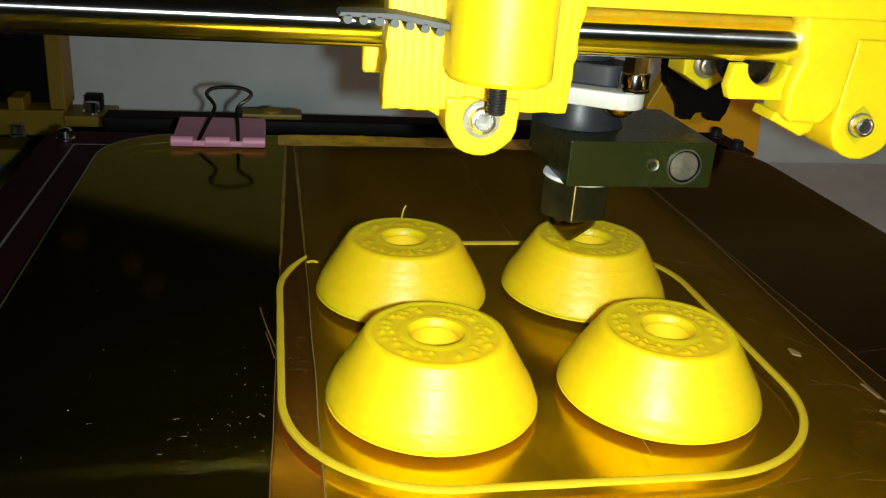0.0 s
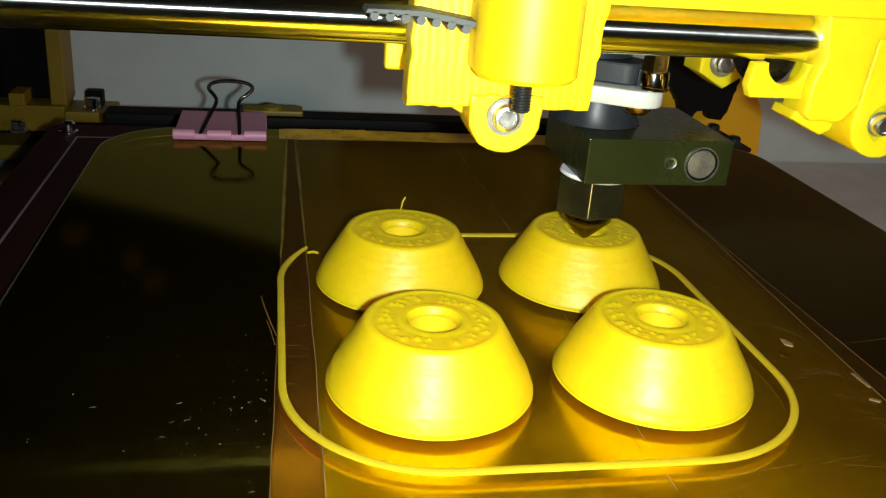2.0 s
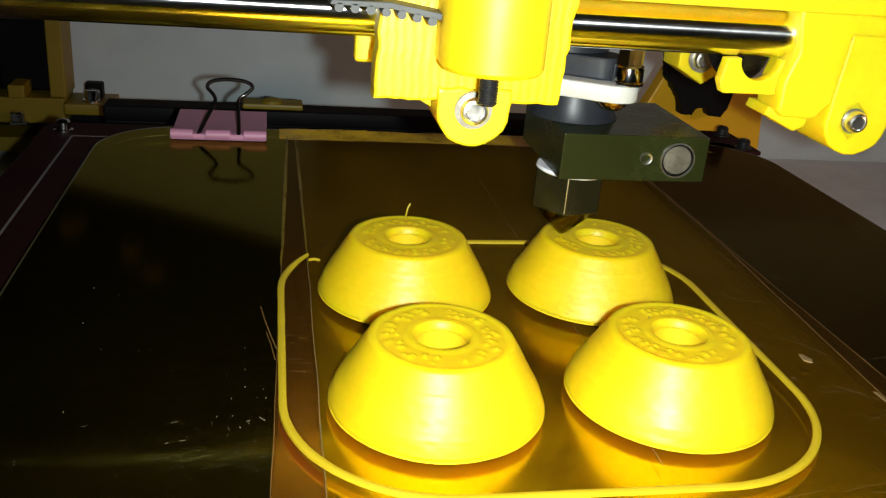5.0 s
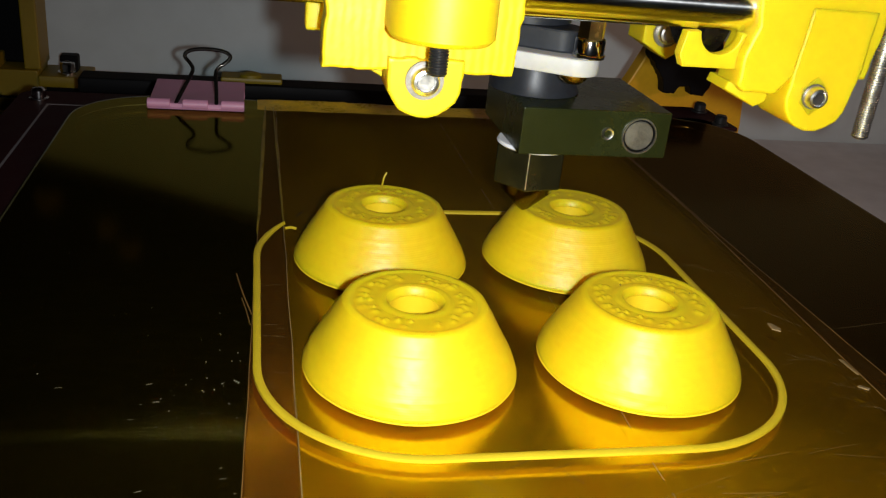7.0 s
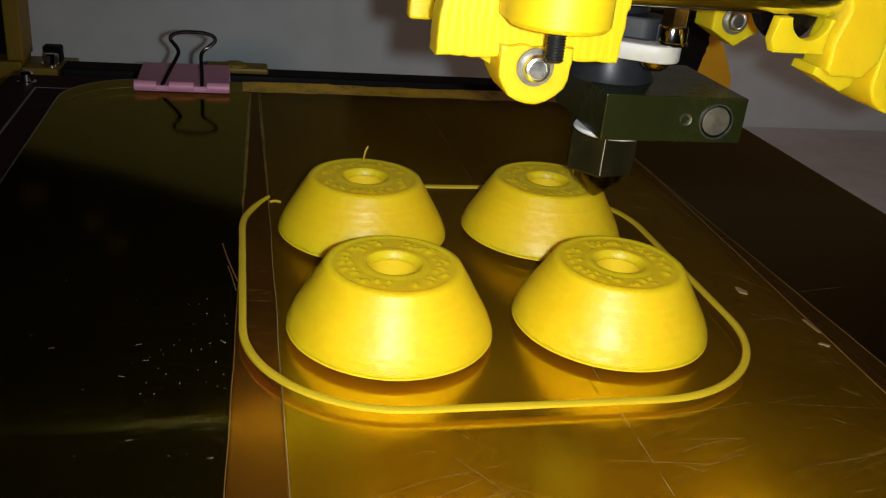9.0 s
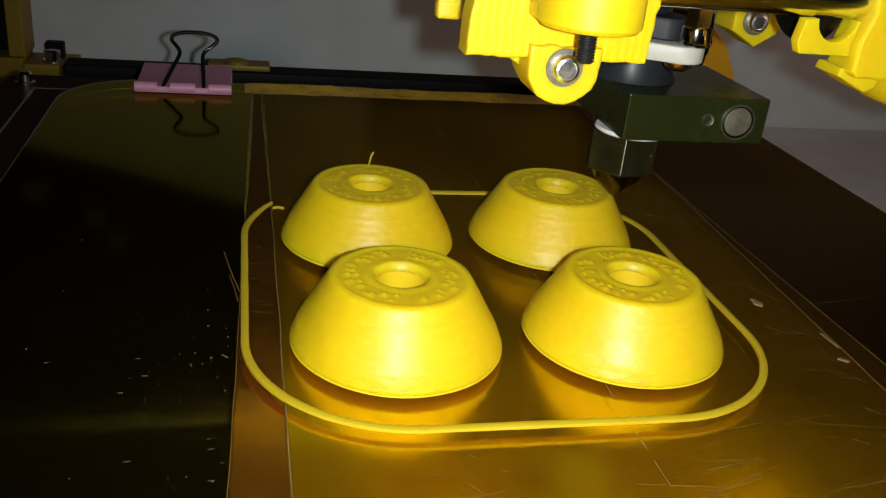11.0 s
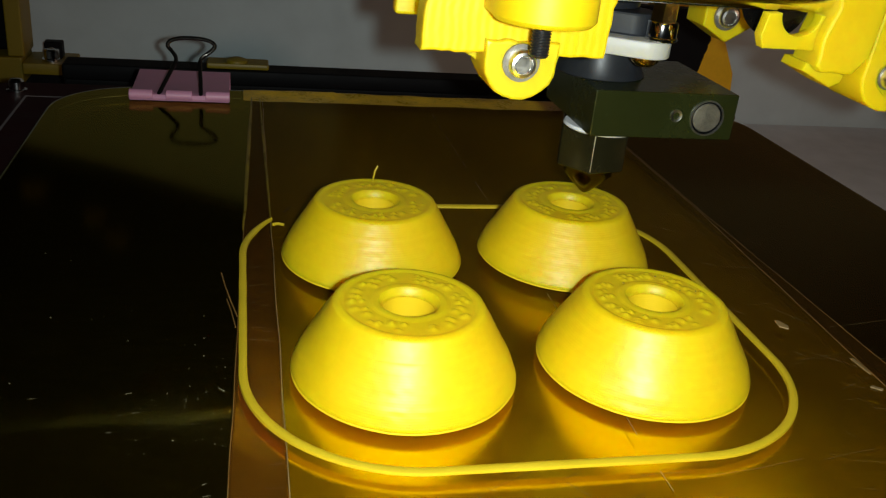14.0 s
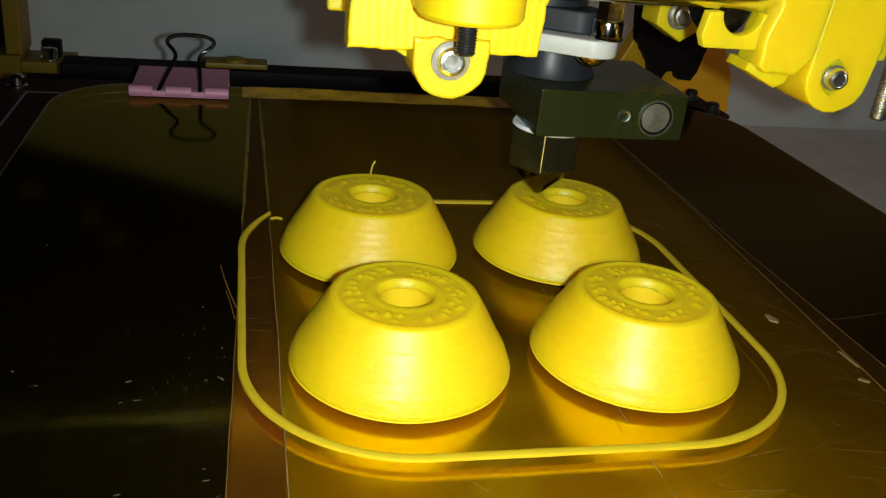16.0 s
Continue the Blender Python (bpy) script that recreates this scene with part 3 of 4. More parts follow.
def make_cone():
    """A truncated cone knob with a bored centre and a ring of raised marks on its flat top."""
    t = thing("printed_cone", "freshly printed yellow plastic cone with a bored centre", "plastic cone", "printed cones on the bed")
    rng = random.Random(7)
    outline = [(1.42, 1.43), (1.50, 1.30), (1.80, 0.80), (2.04, 0.38), (2.13, 0.16), (2.16, 0.08)]
    wall = []
    for (ra, za), (rb, zb) in zip(outline, outline[1:]):
        n = max(1, int((za - zb) / 0.03))
        wall += [(ra + (rb - ra) * k / n + rng.uniform(-0.0013, 0.0013) + (0.005 if rng.random() < 0.06 else 0), za + (zb - za) * k / n) for k in range(n)]
    ring = [(0.76 + 0.028 * k, 1.446) for k in range(18)]
    body = lathe([(0.50, 0.02), (0.50, 1.30), (0.52, 1.39), (0.58, 1.455), (0.66, 1.462), (0.71, 1.455)] + ring + [(1.27, 1.460), (1.33, 1.466)]
                 + wall + [(2.16, 0.08), (2.14, 0.0), (0.5, 0.0)], 176)
    lumps = []
    for i in range(24):
        a = 2 * math.pi * i / 24
        if i not in (6, 18):
            for _ in range(rng.choice((2, 2, 3, 3))):
                r0, da = 0.99 + rng.uniform(-0.14, 0.14), a + rng.uniform(-0.09, 0.09)
                lumps.append((r0 * math.cos(da), r0 * math.sin(da), rng.uniform(0.045, 0.075), rng.uniform(0.028, 0.055)))
    for v in body.verts:
        if v.co.z > 1.44 and 0.74 < math.hypot(v.co.x, v.co.y) < 1.26:
            v.co.z += max((h * math.exp(-((v.co.x - x) ** 2 + (v.co.y - y) ** 2) / w ** 2) for x, y, w, h in lumps)) - 0.008
    for v in body.verts:
        r = math.hypot(v.co.x, v.co.y)
        g = 1 + (0.006 * noise.noise((v.co.x * 1.1, v.co.y * 1.1, v.co.z * 2)) + 0.0035 * noise.noise((v.co.x * 5, v.co.y * 5, v.co.z * 9))) * min(1, r)
        v.co.x, v.co.y = v.co.x * g, v.co.y * g
        if v.co.z > 1.3:
            v.co.z += 0.006 * noise.noise((v.co.x * 4, v.co.y * 4, 3))
    part("body", body, YELLOW, t)
    lip = lathe([(2.10, 0.0), (2.150, 0.0), (2.166, 0.010), (2.164, 0.028), (2.15, 0.04), (2.10, 0.04)], 96)
    for v in lip.verts:
        g = 1 + 0.006 * noise.noise((v.co.x * 1.1, v.co.y * 1.1, 0)) + 0.002 * noise.noise((v.co.x * 6, v.co.y * 6, 2))
        v.co.x, v.co.y = v.co.x * g, v.co.y * g
    part("base_lip", lip, YELLOW_LIP, t, "thin squeezed first layer at the foot")
    part("bore", lathe([(0.49, 0.03), (0.485, 0.5), (0.49, 1.28), (0.505, 1.28), (0.505, 0.03)], 64), YELLOW_LIP, t, "smooth wall of the centre hole")
    return t


knob = make_cone()
for i, (x, y, turn) in enumerate(((0, 0, 0), (4.93, 0, 40), (0.03, 5.07, 95), (4.91, 5.09, 150))):
    k = knob if i == 0 else copy_thing(knob, pose(0, 0, 0))
    BED.append((k, (x / 100, y / 100, 0.0001, turn)))
    if i == 1:
        rng = random.Random(12)
        bits = []
        for _ in range(9):
            a, r, q = rng.uniform(-0.6, 1.6), rng.uniform(0.75, 1.2), rng.uniform(0.012, 0.028)
            bits.append(lathe([(q, 1.44), (q * 0.9, 1.452), (0, 1.458)], 6, "z", (r * math.cos(a), r * math.sin(a), 0)))
        tagged(part("char_specks", join(*bits), CREASE, k, "small dark brown specks"), kind="stuff")
strand = tagged(solid("stray_strand", tube([(0.12, 6.3, 1.44), (0.16, 6.42, 1.52), (0.2, 6.5, 1.66), (0.27, 6.55, 1.76)], 0.025, 6), FILAMENT),
                "thin stray strand of yellow plastic on a cone", "plastic strand")
BED.append((strand, (0, 0, 0)))


def make_skirt():
    loop = rounded(-3.03, 7.87, -3.14, 8.14, 3.08, 18)
    # open at the far corner, where the strand ends in a lifted tip
    start = min(range(len(loop)), key=lambda i: (loop[i][0] + 2.05) ** 2 + (loop[i][1] - 7.34) ** 2)
    path = [loop[(start + 1 + i) % len(loop)] for i in range(len(loop) - 4)]
    dense = []
    for (ax, ay), (bx, by) in zip(path, path[1:]):
        n = max(1, int(math.hypot(bx - ax, by - ay) / 0.35))
        dense += [(ax + (bx - ax) * i / n, ay + (by - ay) * i / n) for i in range(n)]
    dense.append(path[-1])
    bm = bmesh.new()
    rows = []
    for i, (x, y) in enumerate(dense):
        a, b = dense[max(0, i - 1)], dense[min(len(dense) - 1, i + 1)]
        d = Vector((b[0] - a[0], b[1] - a[1])).normalized()
        s = Vector((-d.y, d.x))
        end = min(1.0, i / 3, (len(dense) - 1 - i) / 3) * 0.6 + 0.4
        w = 0.085 * end * (1 + 0.12 * noise.noise((x * 1.3, y * 1.3, 0)))
        lift = 0.05 * max(0, 1 - i / 4)
        rows.append([bm.verts.new((x + s.x * w * u, y + s.y * w * u, h + lift)) for u, h in ((-1, 0.0), (-0.9, 0.055), (-0.4, 0.08), (0.4, 0.08), (0.9, 0.055), (1, 0.0))])
    for p, q in zip(rows, rows[1:]):
        for k in range(6):
            bm.faces.new((p[k], p[(k + 1) % 6], q[(k + 1) % 6], q[k]))
    bm.faces.new(rows[0]), bm.faces.new(rows[-1])
    bmesh.ops.recalc_face_normals(bm, faces=bm.faces[:])
    t = tagged(solid("printed_skirt", bm, FILAMENT), "thin yellow plastic outline printed round the cones", "plastic outline")
    part("loose_thread", tube([(-1.98, 7.42, 0.1), (-1.9, 7.5, 0.16), (-1.8, 7.55, 0.2)], 0.018, 5), WIRE, t, "dark frayed end")
    part("stub", tube([(-2.3, 6.75, 0.05), (-2.15, 6.8, 0.06), (-2.0, 6.76, 0.04)], 0.04, 6), FILAMENT, t)
    return t


BED.append((make_skirt(), (0, 0, 0.0001)))


def make_clip():
    c = thing("binder_clip", "pink metal binder clip with dark wire handle gripping the bed edge", "binder clip")
    x0, x1 = -6.9, -3.5
    part("jaw", prism([(17.75, 0.02), (17.72, 0.10), (17.78, 0.22), (17.95, 0.26), (18.25, 0.20), (21.0, 0.21), (21.35, 0.21), (21.42, 0.12), (21.42, -0.9), (21.3, -1.0), (18.2, -0.72), (18.2, -0.66),
                       (21.25, -0.9), (21.3, 0.10), (18.3, 0.10), (18.0, 0.02)], "yz", x0, x1, 0.02), PINK, c, "pink enamelled spring body")
    part("lip_roll", join(*[lathe([(0, a), (0.17, a), (0.19, a + 0.02), (0.19, b - 0.02), (0.17, b), (0, b)], 18, "x", (0, 17.86, 0.195))
                            for a, b in ((x0 - 0.02, -6.12), (-5.68, -4.78), (-4.32, x1 + 0.02))]), PINK, c, "rolled pink lip in three lengths")
    h = [(-5.95, 17.83, 0.14), (-5.9, 17.9, 0.26), (-5.62, 18.4, 0.75), (-5.38, 18.85, 1.14), (-5.36, 18.95, 1.3), (-5.5, 19.0, 1.5), (-5.68, 19.02, 1.68),
         (-5.6, 19.03, 1.86), (-5.3, 19.04, 1.97), (-4.85, 19.04, 2.0), (-4.4, 19.04, 1.98), (-4.08, 19.03, 1.88), (-3.98, 19.02, 1.72), (-4.18, 19.0, 1.52), (-4.45, 18.95, 1.34),
         (-4.56, 18.85, 1.16), (-4.5, 18.4, 0.75), (-4.48, 17.9, 0.26), (-4.5, 17.83, 0.14)]
    for _ in range(2):
        h = [h[0]] + [tuple(p + (q - p) * u for p, q in zip(a, b)) for a, b in zip(h, h[1:]) for u in (0.25, 0.75)] + [h[-1]]
    part("wire_handle", tube(h, 0.072, 10), WIRE, c, "dark bent wire handle")
    return c


BED.append((make_clip(), (0, 0, 0)))


# ---- extruder carriage, moving along x on the rod ----
def make_carriage():
    c = thing("extruder_carriage", "yellow plastic extruder carriage with dark hot end on the guide rod", "extruder")
    blk = part("front_block", prism(wavy([(-1.33, 6.04), (1.98, 6.04), (2.12, 7.9), (2.14, 10.5), (-1.25, 10.5), (-1.28, 7.9)], 0.035), "xz", -0.45, 0.2, 0.05), YELLOW_RIDGED, c, "yellow block with ridged front")
    part("rear_block", prism([(-1.2, 7.6), (2.0, 7.6), (2.1, 10.5), (-1.2, 10.5)], "xz", 0.21, 7.7, 0.05), YELLOW, c)
    part("rear_lip", box(-1.52, -1.05, 1.3, 1.7, 6.3, 8.4, 0.06), YELLOW, c)
    part("rear_web", box(-0.4, 1.7, 0.21, 1.3, 6.1, 6.75, 0.06), YELLOW, c)
    part("bearing", lathe([(0.47, -1.1), (0.70, -1.1), (0.74, -1.05), (0.74, 1.85), (0.7, 1.9), (0.47, 1.9)], 32, "x", (0, 0.98, 7.35)), BLACK, c, "black linear bearing")
    part("barrel", lathe([(0.0, 6.78), (0.80, 6.78), (0.87, 6.86), (0.87, 10.5), (0, 10.5)], 64, "z", (0.50, -1.22, 0)), YELLOW, c, "round yellow barrel")
    part("barrel_web", box(-0.33, 1.34, -1.2, -0.46, 6.8, 10.5, 0.05), YELLOW, c)
    ear = arc(0.42, 5.93, 0.66, 180, 360, 11)
    part("ear", prism(wavy(ear + [(1.08, 6.3), (-0.24, 6.3)], 0.03), "xz", -0.62, 0.5, 0.05), YELLOW, c, "rounded yellow lug")
    part("ear_brace", prism([(-0.60, 6.03), (-0.25, 5.84), (-0.25, 6.03)], "xz", -0.1, 0.5, 0.03), YELLOW, c)
    socket_bolt((0.40, -0.80, 5.95), 0.25, c, washer=0.33)
    part("set_screw", threaded(0.46, -1.35, 6.22, 6.8, 0.165), DARK_STEEL, c, "black threaded screw")
    # toothed belt end
    belt = part("belt_end", prism([(-2.15, 7.66), (-2.12, 7.73), (-1.2, 7.74), (-0.3, 7.60), (-0.12, 7.48), (-0.12, 7.43), (-0.35, 7.50), (-1.2, 7.64)], "xz", -1.05, -0.45, 0.015), BELT, c,
                "worn grey toothed belt end")
    for i in range(8):
        part("belt_tooth", lathe([(0, -0.3), (0.075, -0.3), (0.075, 0.3), (0, 0.3)], 10, "y", (-2.0 + 0.25 * i, -0.75, 7.62 - 0.004 * i * i)), BELT, belt)
    # top plate and the second lug
    part("top_plate", prism([(2.0, 7.86), (9.9, 7.86), (9.9, 10.5), (2.0, 10.5)], "xz", 0.0, 6.6, 0.04), YELLOW, c)
    part("side_block", prism(wavy([(6.62, 5.98), (6.75, 5.86), (7.45, 5.84), (7.75, 6.2), (9.3, 6.2), (9.45, 7.4), (9.9, 7.9), (9.9, 10.5), (6.66, 10.5), (6.66, 7.7), (6.78, 7.1), (6.62, 6.6)], 0.03), "xz", 0.1, 1.0, 0.06),
         YELLOW, c, "yellow side block")
    part("side_foot", prism([(6.55, 5.98), (6.5, 5.82), (7.2, 5.5), (7.42, 5.6), (7.5, 5.98)], "xz", 0.35, 1.2, 0.05), YELLOW, c)
    part("side_lug", prism(wavy(arc(8.36, 5.82, 0.70, 185, 355, 9) + [(9.16, 6.4), (9.2, 7.5), (7.8, 7.5), (7.7, 6.3)], 0.02), "xz", 0.07, 1.5, 0.05), YELLOW, c, "rounded yellow lug")
    part("lug_recess", prism([(7.98, 5.70), (8.24, 5.46), (8.50, 5.70), (8.50, 5.98), (8.24, 6.22), (7.98, 5.98)], "xz", 0.06, 0.2, 0.01), YELLOW, c)
    socket_bolt((8.24, -0.10, 5.84), 0.22, c, washer=0.25)
    part("long_screw", threaded(9.68, 0.3, 4.98, 8.6, 0.17), STEEL, c, "long bright threaded screw")
    notch = arc(6.2, 6.90, 0.42, 180, 360, 18)
    part("bearing_holder", prism([(5.5, 6.88), (5.42, 6.45), (5.52, 6.22), (6.8, 6.22), (6.8, 6.90)] + notch[::-1], "xz", 0.35, 0.62, 0.02), YELLOW, c, "notched yellow bearing seat")
    part("bearing", lathe([(0.3, 6.12), (0.95, 6.12), (1.0, 6.18), (1.0, 6.6), (0.3, 6.6)], 32, "x", (0, 1.75, 7.25)), BEARING_AND_SHADE, c, "black linear bearing")
    part("nut_trap", prism([(6.85, 6.9), (6.85, 5.72), (7.55, 5.33), (8.15, 5.72), (8.15, 6.9)], "xz", 5.3, 6.3, 0.05), YELLOW, c, "pointed yellow nut holder")
    socket_bolt((7.42, 5.12, 5.98), 0.26, c, washer=0.34)
    # hot end
    hot = part("heater_block", box(3.28, 6.74, 2.75, 6.0, 3.60, 4.66, 0.03), HOT, c, "dark oily metal heater block")
    part("heater_cartridge", join(lathe([(0.0, 2.70), (0.31, 2.70), (0.335, 2.73), (0.335, 2.9), (0, 2.9)], 32, "y", (6.02, 0, 4.12))), GREY_END, hot, "round grey heater end")
    # black disc behind the cartridge paints the shade of the narrow gap
    part("cartridge_gap_shade", lathe([(0, 2.735), (0.385, 2.735), (0.385, 2.76), (0, 2.76)], 32, "y", (6.02, 0, 4.12)), BEARING_AND_SHADE, hot, "black disc for the shade in the gap round the heater")
    part("cartridge_sleeve", lathe([(0.375, 2.74), (0.385, 2.71), (0.41, 2.71), (0.42, 2.76), (0.375, 2.76)], 32, "y", (6.03, 0, 4.11)), STEEL, hot, "bright thin sleeve")
    part("sensor_screw", lathe([(0.0, 2.80), (0.07, 2.80), (0.09, 2.71), (0.13, 2.70), (0.15, 2.745), (0.15, 2.8), (0, 2.8)], 20, "y", (5.27, 0, 4.14)), STEEL, hot, "small bright screw")
    hexr = [(4.22 + 0.93 * math.cos(radians(a)), 4.75 + 0.93 * math.sin(radians(a))) for a in range(-109, 251, 60)]
    bm = prism(hexr, "xy", 2.28, 3.49, 0)
    bmesh.ops.bevel(bm, geom=bm.edges[:], offset=0.05, segments=3, profile=0.5, affect="EDGES")
    noz = part("nozzle_body", bm, NOZZLE, c, "dark hexagonal nozzle")
    # glint down the front edge, made as a thin bright strip
    ex, ey = 4.22 + 0.905 * math.cos(radians(-109)), 4.75 + 0.905 * math.sin(radians(-109))
    part("edge_glint", tube([(ex, ey, 2.34), (ex, ey, 2.8), (ex, ey, 3.46)], 0.018, 8), STEEL, noz, "bright strip for the glint on the hexagon edge")
    part("nozzle_tip", lathe([(0.0, 1.50), (0.05, 1.50), (0.14, 1.56), (0.62, 2.05), (0.66, 2.3), (0, 2.3)], 32, "z", (4.22, 4.75, 0)), TIP, noz, "sooty brass tip")
    part("seal_ring", lathe([(0.5, 3.50), (0.83, 3.49), (0.88, 3.53), (0.85, 3.595), (0.5, 3.595)], 48, "z", (3.98, 3.86, 0)), PTFE, c, "white seal round the nozzle")
    part("barrel_insulator", lathe([(0.0, 4.64), (1.02, 4.64), (1.06, 4.68), (1.0, 4.8), (0.92, 5.1), (0.88, 5.41), (0, 5.41)], 48, "z", (4.0, 4.55, 0)), COLD, c, "dark grey insulator barrel")
    part("upper_barrel", lathe([(0.0, 6.31), (0.95, 6.31), (0.95, 6.45), (0.8, 6.5), (0.8, 6.62), (1.0, 6.66), (1.0, 7.85), (0, 7.85)], 48, "z", (3.6, 4.3, 0)), COLD, c, "black upper barrel")
    ax = Vector((4.34, 2.95)) - Vector((1.9, 4.3))
    ang = math.degrees(math.atan2(ax.y, ax.x))
    stad = arc(4.34, 2.95, 0.52, ang - 90, ang + 90, 16) + arc(1.9, 4.3, 0.52, ang + 90, ang + 270, 16)
    part("mount_plate", prism(stad, "xy", 5.42, 5.80, 0.05), WHITE_PLASTIC, c, "white rounded mounting plate")
    dark = arc(4.15, 3.45, 0.5, ang - 90, ang + 90, 16) + arc(1.9, 4.7, 0.5, ang + 90, ang + 270, 16)
    part("clamp_plate", prism(dark, "xy", 5.81, 6.3, 0.05), COLD, c, "glossy black clamp plate")
    nut = lathe([(0, 0), (0.34, 0), (0.36, 0.02), (0.36, 0.07), (0.33, 0.09), (0.33, 0.36), (0.31, 0.41), (0, 0.41)], 24, "z", (4.52, 2.72, 5.81))
    part("nut", nut, CHROME, c, "bright round steel nut")
    part("stud", lathe([(0, 6.22), (0.29, 6.22), (0.29, 7.0), (0, 7.0)], 6, "z", (4.52, 2.72, 0)), BRASS, c, "brass hexagonal spacer")
    part("rivet", lathe([(0.0, 5.19), (0.18, 5.22), (0.30, 5.32), (0.33, 5.415), (0, 5.415)], 24, "z", (4.3, 2.85, 0)), BRASS, c, "domed brass bolt head")
    return c


CARRIAGE = make_carriage()


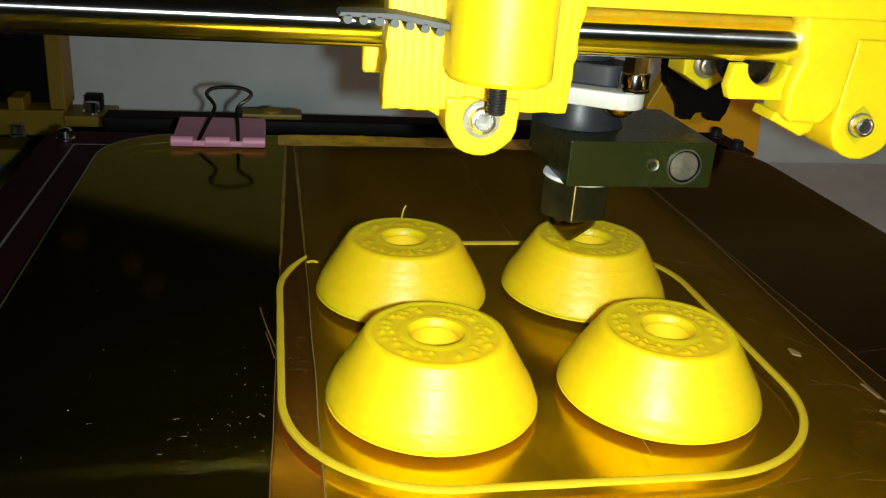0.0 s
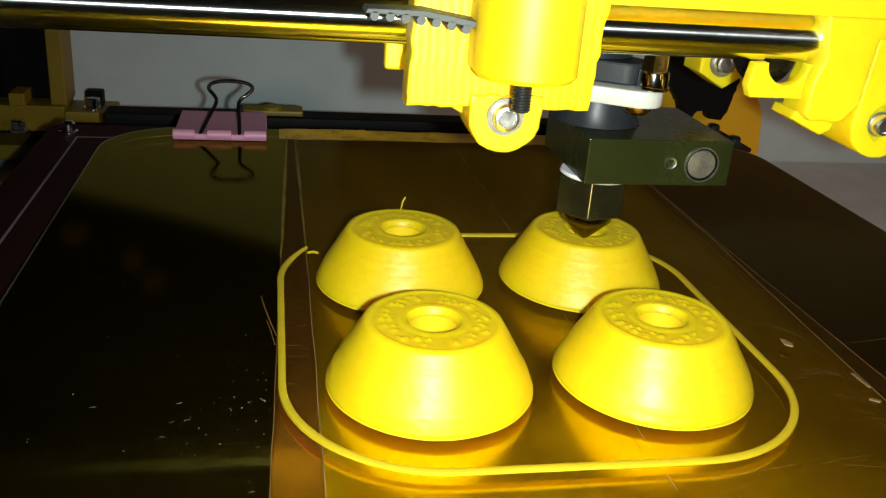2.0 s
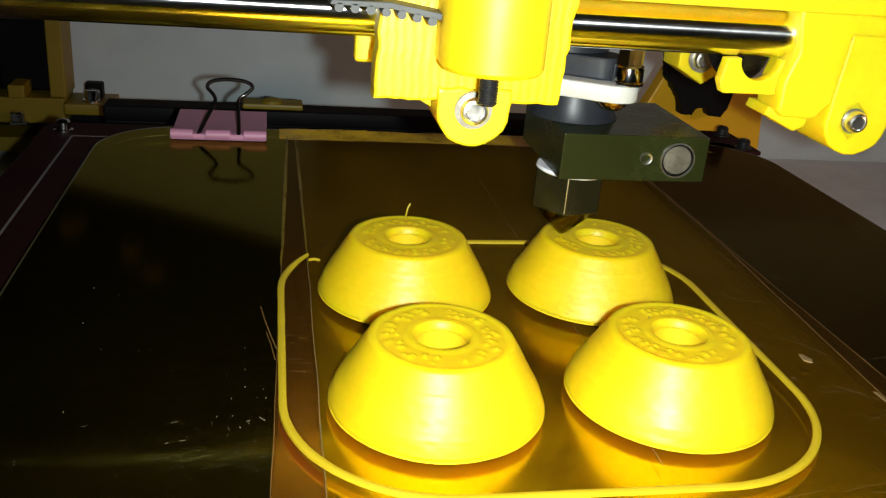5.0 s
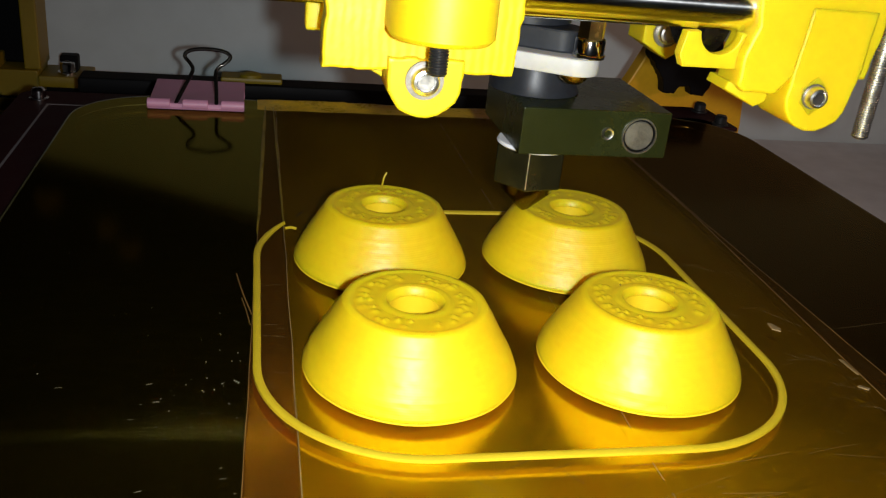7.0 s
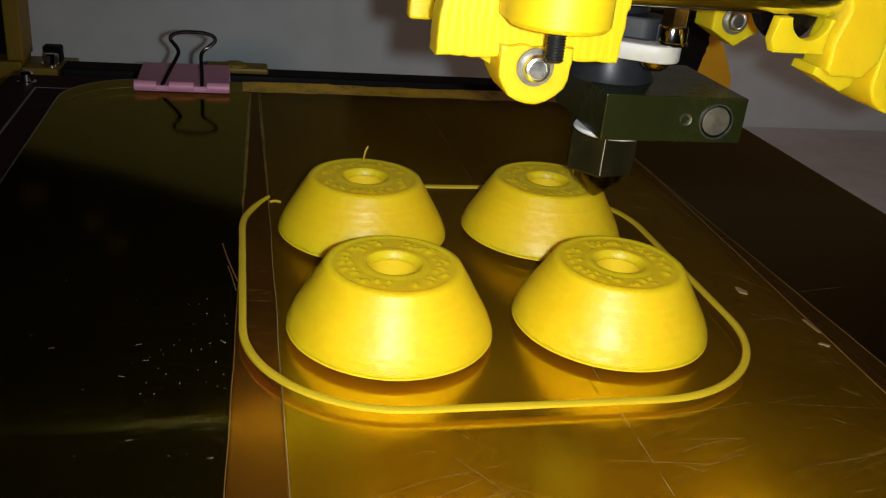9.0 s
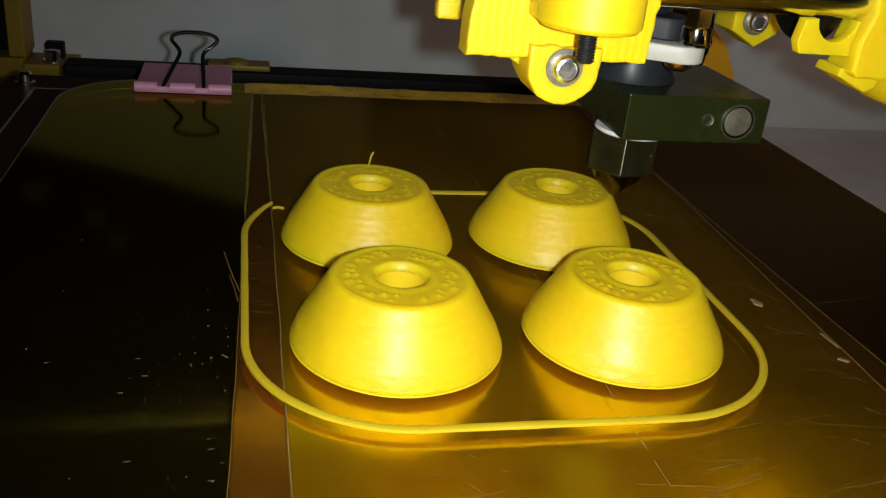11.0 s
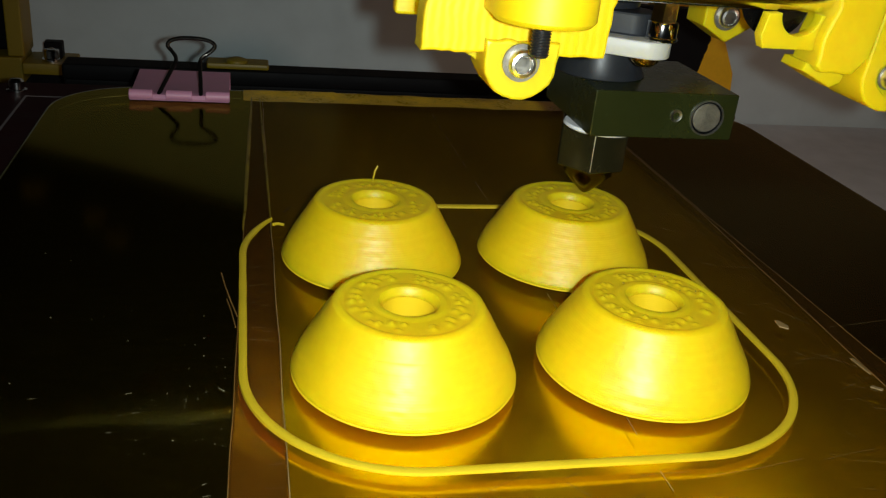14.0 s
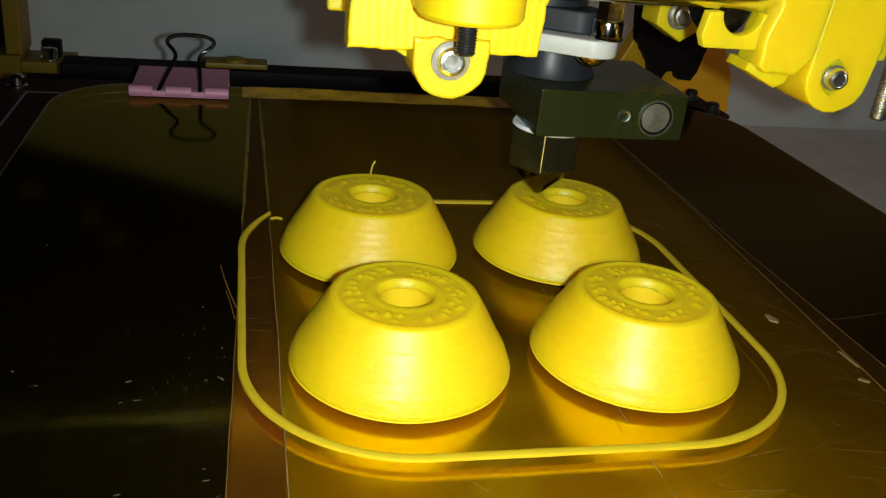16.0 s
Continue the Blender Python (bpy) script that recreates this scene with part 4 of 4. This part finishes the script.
# ---- what moves ----
def motions():
    table = [
        (0.00, 0.0000, 0.0000), (0.10, -0.0032, 0.0002), (0.20, -0.0065, 0.0032), (0.30, -0.0065, 0.0072),
        (0.40, -0.0051, 0.0115), (0.50, -0.0014, 0.0132), (0.60, 0.0016, 0.0125), (0.70, 0.0045, 0.0099),
        (0.80, 0.0064, 0.0055), (0.90, 0.0062, 0.0040), (1.00, 0.0032, 0.0022), (1.10, -0.0030, 0.0007),
        (1.20, -0.0068, 0.0015), (1.30, -0.0088, 0.0045), (1.40, -0.0075, 0.0084), (1.50, -0.0039, 0.0115),
        (1.60, 0.0011, 0.0125), (1.70, 0.0041, 0.0108), (1.80, 0.0063, 0.0070), (1.90, 0.0054, 0.0046),
        (2.00, 0.0040, 0.0038), (2.10, 0.0049, 0.0023), (2.20, 0.0071, 0.0013), (2.30, 0.0085, 0.0007),
        (2.40, 0.0085, -0.0001), (2.50, 0.0080, -0.0020), (2.60, 0.0055, -0.0043), (2.70, 0.0017, -0.0054),
        (2.80, -0.0032, -0.0057), (2.90, -0.0075, -0.0047), (3.00, -0.0104, -0.0020), (3.10, -0.0120, 0.0016),
        (3.20, -0.0127, 0.0056), (3.30, -0.0126, 0.0093), (3.40, -0.0113, 0.0132), (3.50, -0.0095, 0.0162),
        (3.60, -0.0055, 0.0183), (3.70, -0.0013, 0.0190), (3.80, 0.0026, 0.0182), (3.90, 0.0065, 0.0159),
        (4.00, 0.0098, 0.0130), (4.10, 0.0106, 0.0094), (4.20, 0.0097, 0.0051), (4.30, 0.0117, 0.0041),
        (4.40, 0.0128, 0.0034), (4.50, 0.0124, 0.0026), (4.60, 0.0117, 0.0006), (4.70, 0.0088, -0.0018),
        (4.80, 0.0048, -0.0029), (4.90, -0.0005, -0.0032), (5.00, -0.0051, -0.0023), (5.10, -0.0083, 0.0003),
        (5.20, -0.0102, 0.0039), (5.30, -0.0112, 0.0078), (5.40, -0.0114, 0.0115), (5.50, -0.0104, 0.0153),
        (5.60, -0.0089, 0.0182), (5.70, -0.0052, 0.0203), (5.80, -0.0013, 0.0209), (5.90, 0.0022, 0.0201),
        (6.00, 0.0059, 0.0177), (6.10, 0.0088, 0.0148), (6.20, 0.0094, 0.0111), (6.30, 0.0082, 0.0068),
        (6.40, 0.0096, 0.0040), (6.50, 0.0107, 0.0001), (6.60, 0.0092, -0.0011), (6.70, 0.0070, -0.0031),
        (6.80, 0.0047, -0.0041), (6.90, 0.0025, -0.0057), (7.00, -0.0006, -0.0071), (7.10, -0.0039, -0.0067),
        (7.20, -0.0068, -0.0060), (7.30, -0.0092, -0.0050), (7.40, -0.0115, -0.0031), (7.50, -0.0133, -0.0012),
        (7.60, -0.0142, 0.0014), (7.70, -0.0150, 0.0043), (7.80, -0.0154, 0.0071), (7.90, -0.0154, 0.0100),
        (8.00, -0.0148, 0.0122), (8.10, -0.0139, 0.0146), (8.20, -0.0119, 0.0170), (8.30, -0.0094, 0.0188),
        (8.40, -0.0065, 0.0201), (8.50, -0.0038, 0.0203), (8.60, -0.0013, 0.0209), (8.70, 0.0013, 0.0202),
        (8.80, 0.0050, 0.0191), (8.90, 0.0073, 0.0174), (9.00, 0.0091, 0.0152), (9.10, 0.0106, 0.0126),
        (9.20, 0.0119, 0.0097), (9.33, 0.0104, 0.0045), (9.50, 0.0068, 0.0004), (9.67, 0.0019, -0.0018),
        (9.80, -0.0036, -0.0018), (9.93, -0.0086, 0.0006), (10.10, -0.0121, 0.0048), (10.27, -0.0137, 0.0101),
        (10.40, -0.0129, 0.0153), (10.53, -0.0100, 0.0195), (10.70, -0.0058, 0.0219), (10.87, -0.0010, 0.0219),
        (11.00, 0.0032, 0.0197), (11.13, 0.0060, 0.0156), (11.30, 0.0068, 0.0104), (11.40, 0.0053, 0.0121),
        (11.50, 0.0032, 0.0143), (11.60, 0.0018, 0.0165), (11.70, -0.0002, 0.0178), (11.80, -0.0023, 0.0185),
        (11.90, -0.0034, 0.0181), (12.00, -0.0032, 0.0171), (12.10, -0.0011, 0.0174), (12.20, 0.0019, 0.0161),
        (12.30, 0.0041, 0.0155), (12.40, 0.0068, 0.0147), (12.50, 0.0075, 0.0132), (12.60, 0.0059, 0.0133),
        (12.70, 0.0033, 0.0145), (12.80, 0.0011, 0.0147), (12.90, -0.0019, 0.0155), (13.00, -0.0049, 0.0165),
        (13.10, -0.0062, 0.0168), (13.20, -0.0075, 0.0171), (13.30, -0.0080, 0.0158), (13.40, -0.0069, 0.0152),
        (13.50, -0.0057, 0.0142), (13.60, -0.0061, 0.0133), (13.70, -0.0074, 0.0144), (13.80, -0.0087, 0.0145),
        (13.90, -0.0092, 0.0130), (14.00, -0.0090, 0.0124), (14.10, -0.0098, 0.0112), (14.20, -0.0104, 0.0101),
        (14.30, -0.0114, 0.0106), (14.40, -0.0124, 0.0103), (14.50, -0.0125, 0.0087), (14.60, -0.0129, 0.0084),
        (14.70, -0.0127, 0.0063), (14.80, -0.0130, 0.0064), (14.90, -0.0137, 0.0070), (15.00, -0.0143, 0.0059),
        (15.10, -0.0143, 0.0051), (15.20, -0.0139, 0.0051), (15.30, -0.0130, 0.0032), (15.40, -0.0129, 0.0032),
        (15.50, -0.0135, 0.0043), (15.60, -0.0132, 0.0037), (15.70, -0.0122, 0.0018), (15.80, -0.0105, 0.0011),
        (15.90, -0.0083, 0.0003), (16.00, -0.0049, -0.0002),
    ]
    for t, place in BED:
        x, y, z = place[:3]
        turn = place[3] if len(place) > 3 else 0
        walk(t, [(s, pose(x, y + b, z, 0, 0, turn)) for s, b, _ in table])
    walk(CARRIAGE, [(s, pose(c, 0, 0)) for s, _, c in table])


motions()
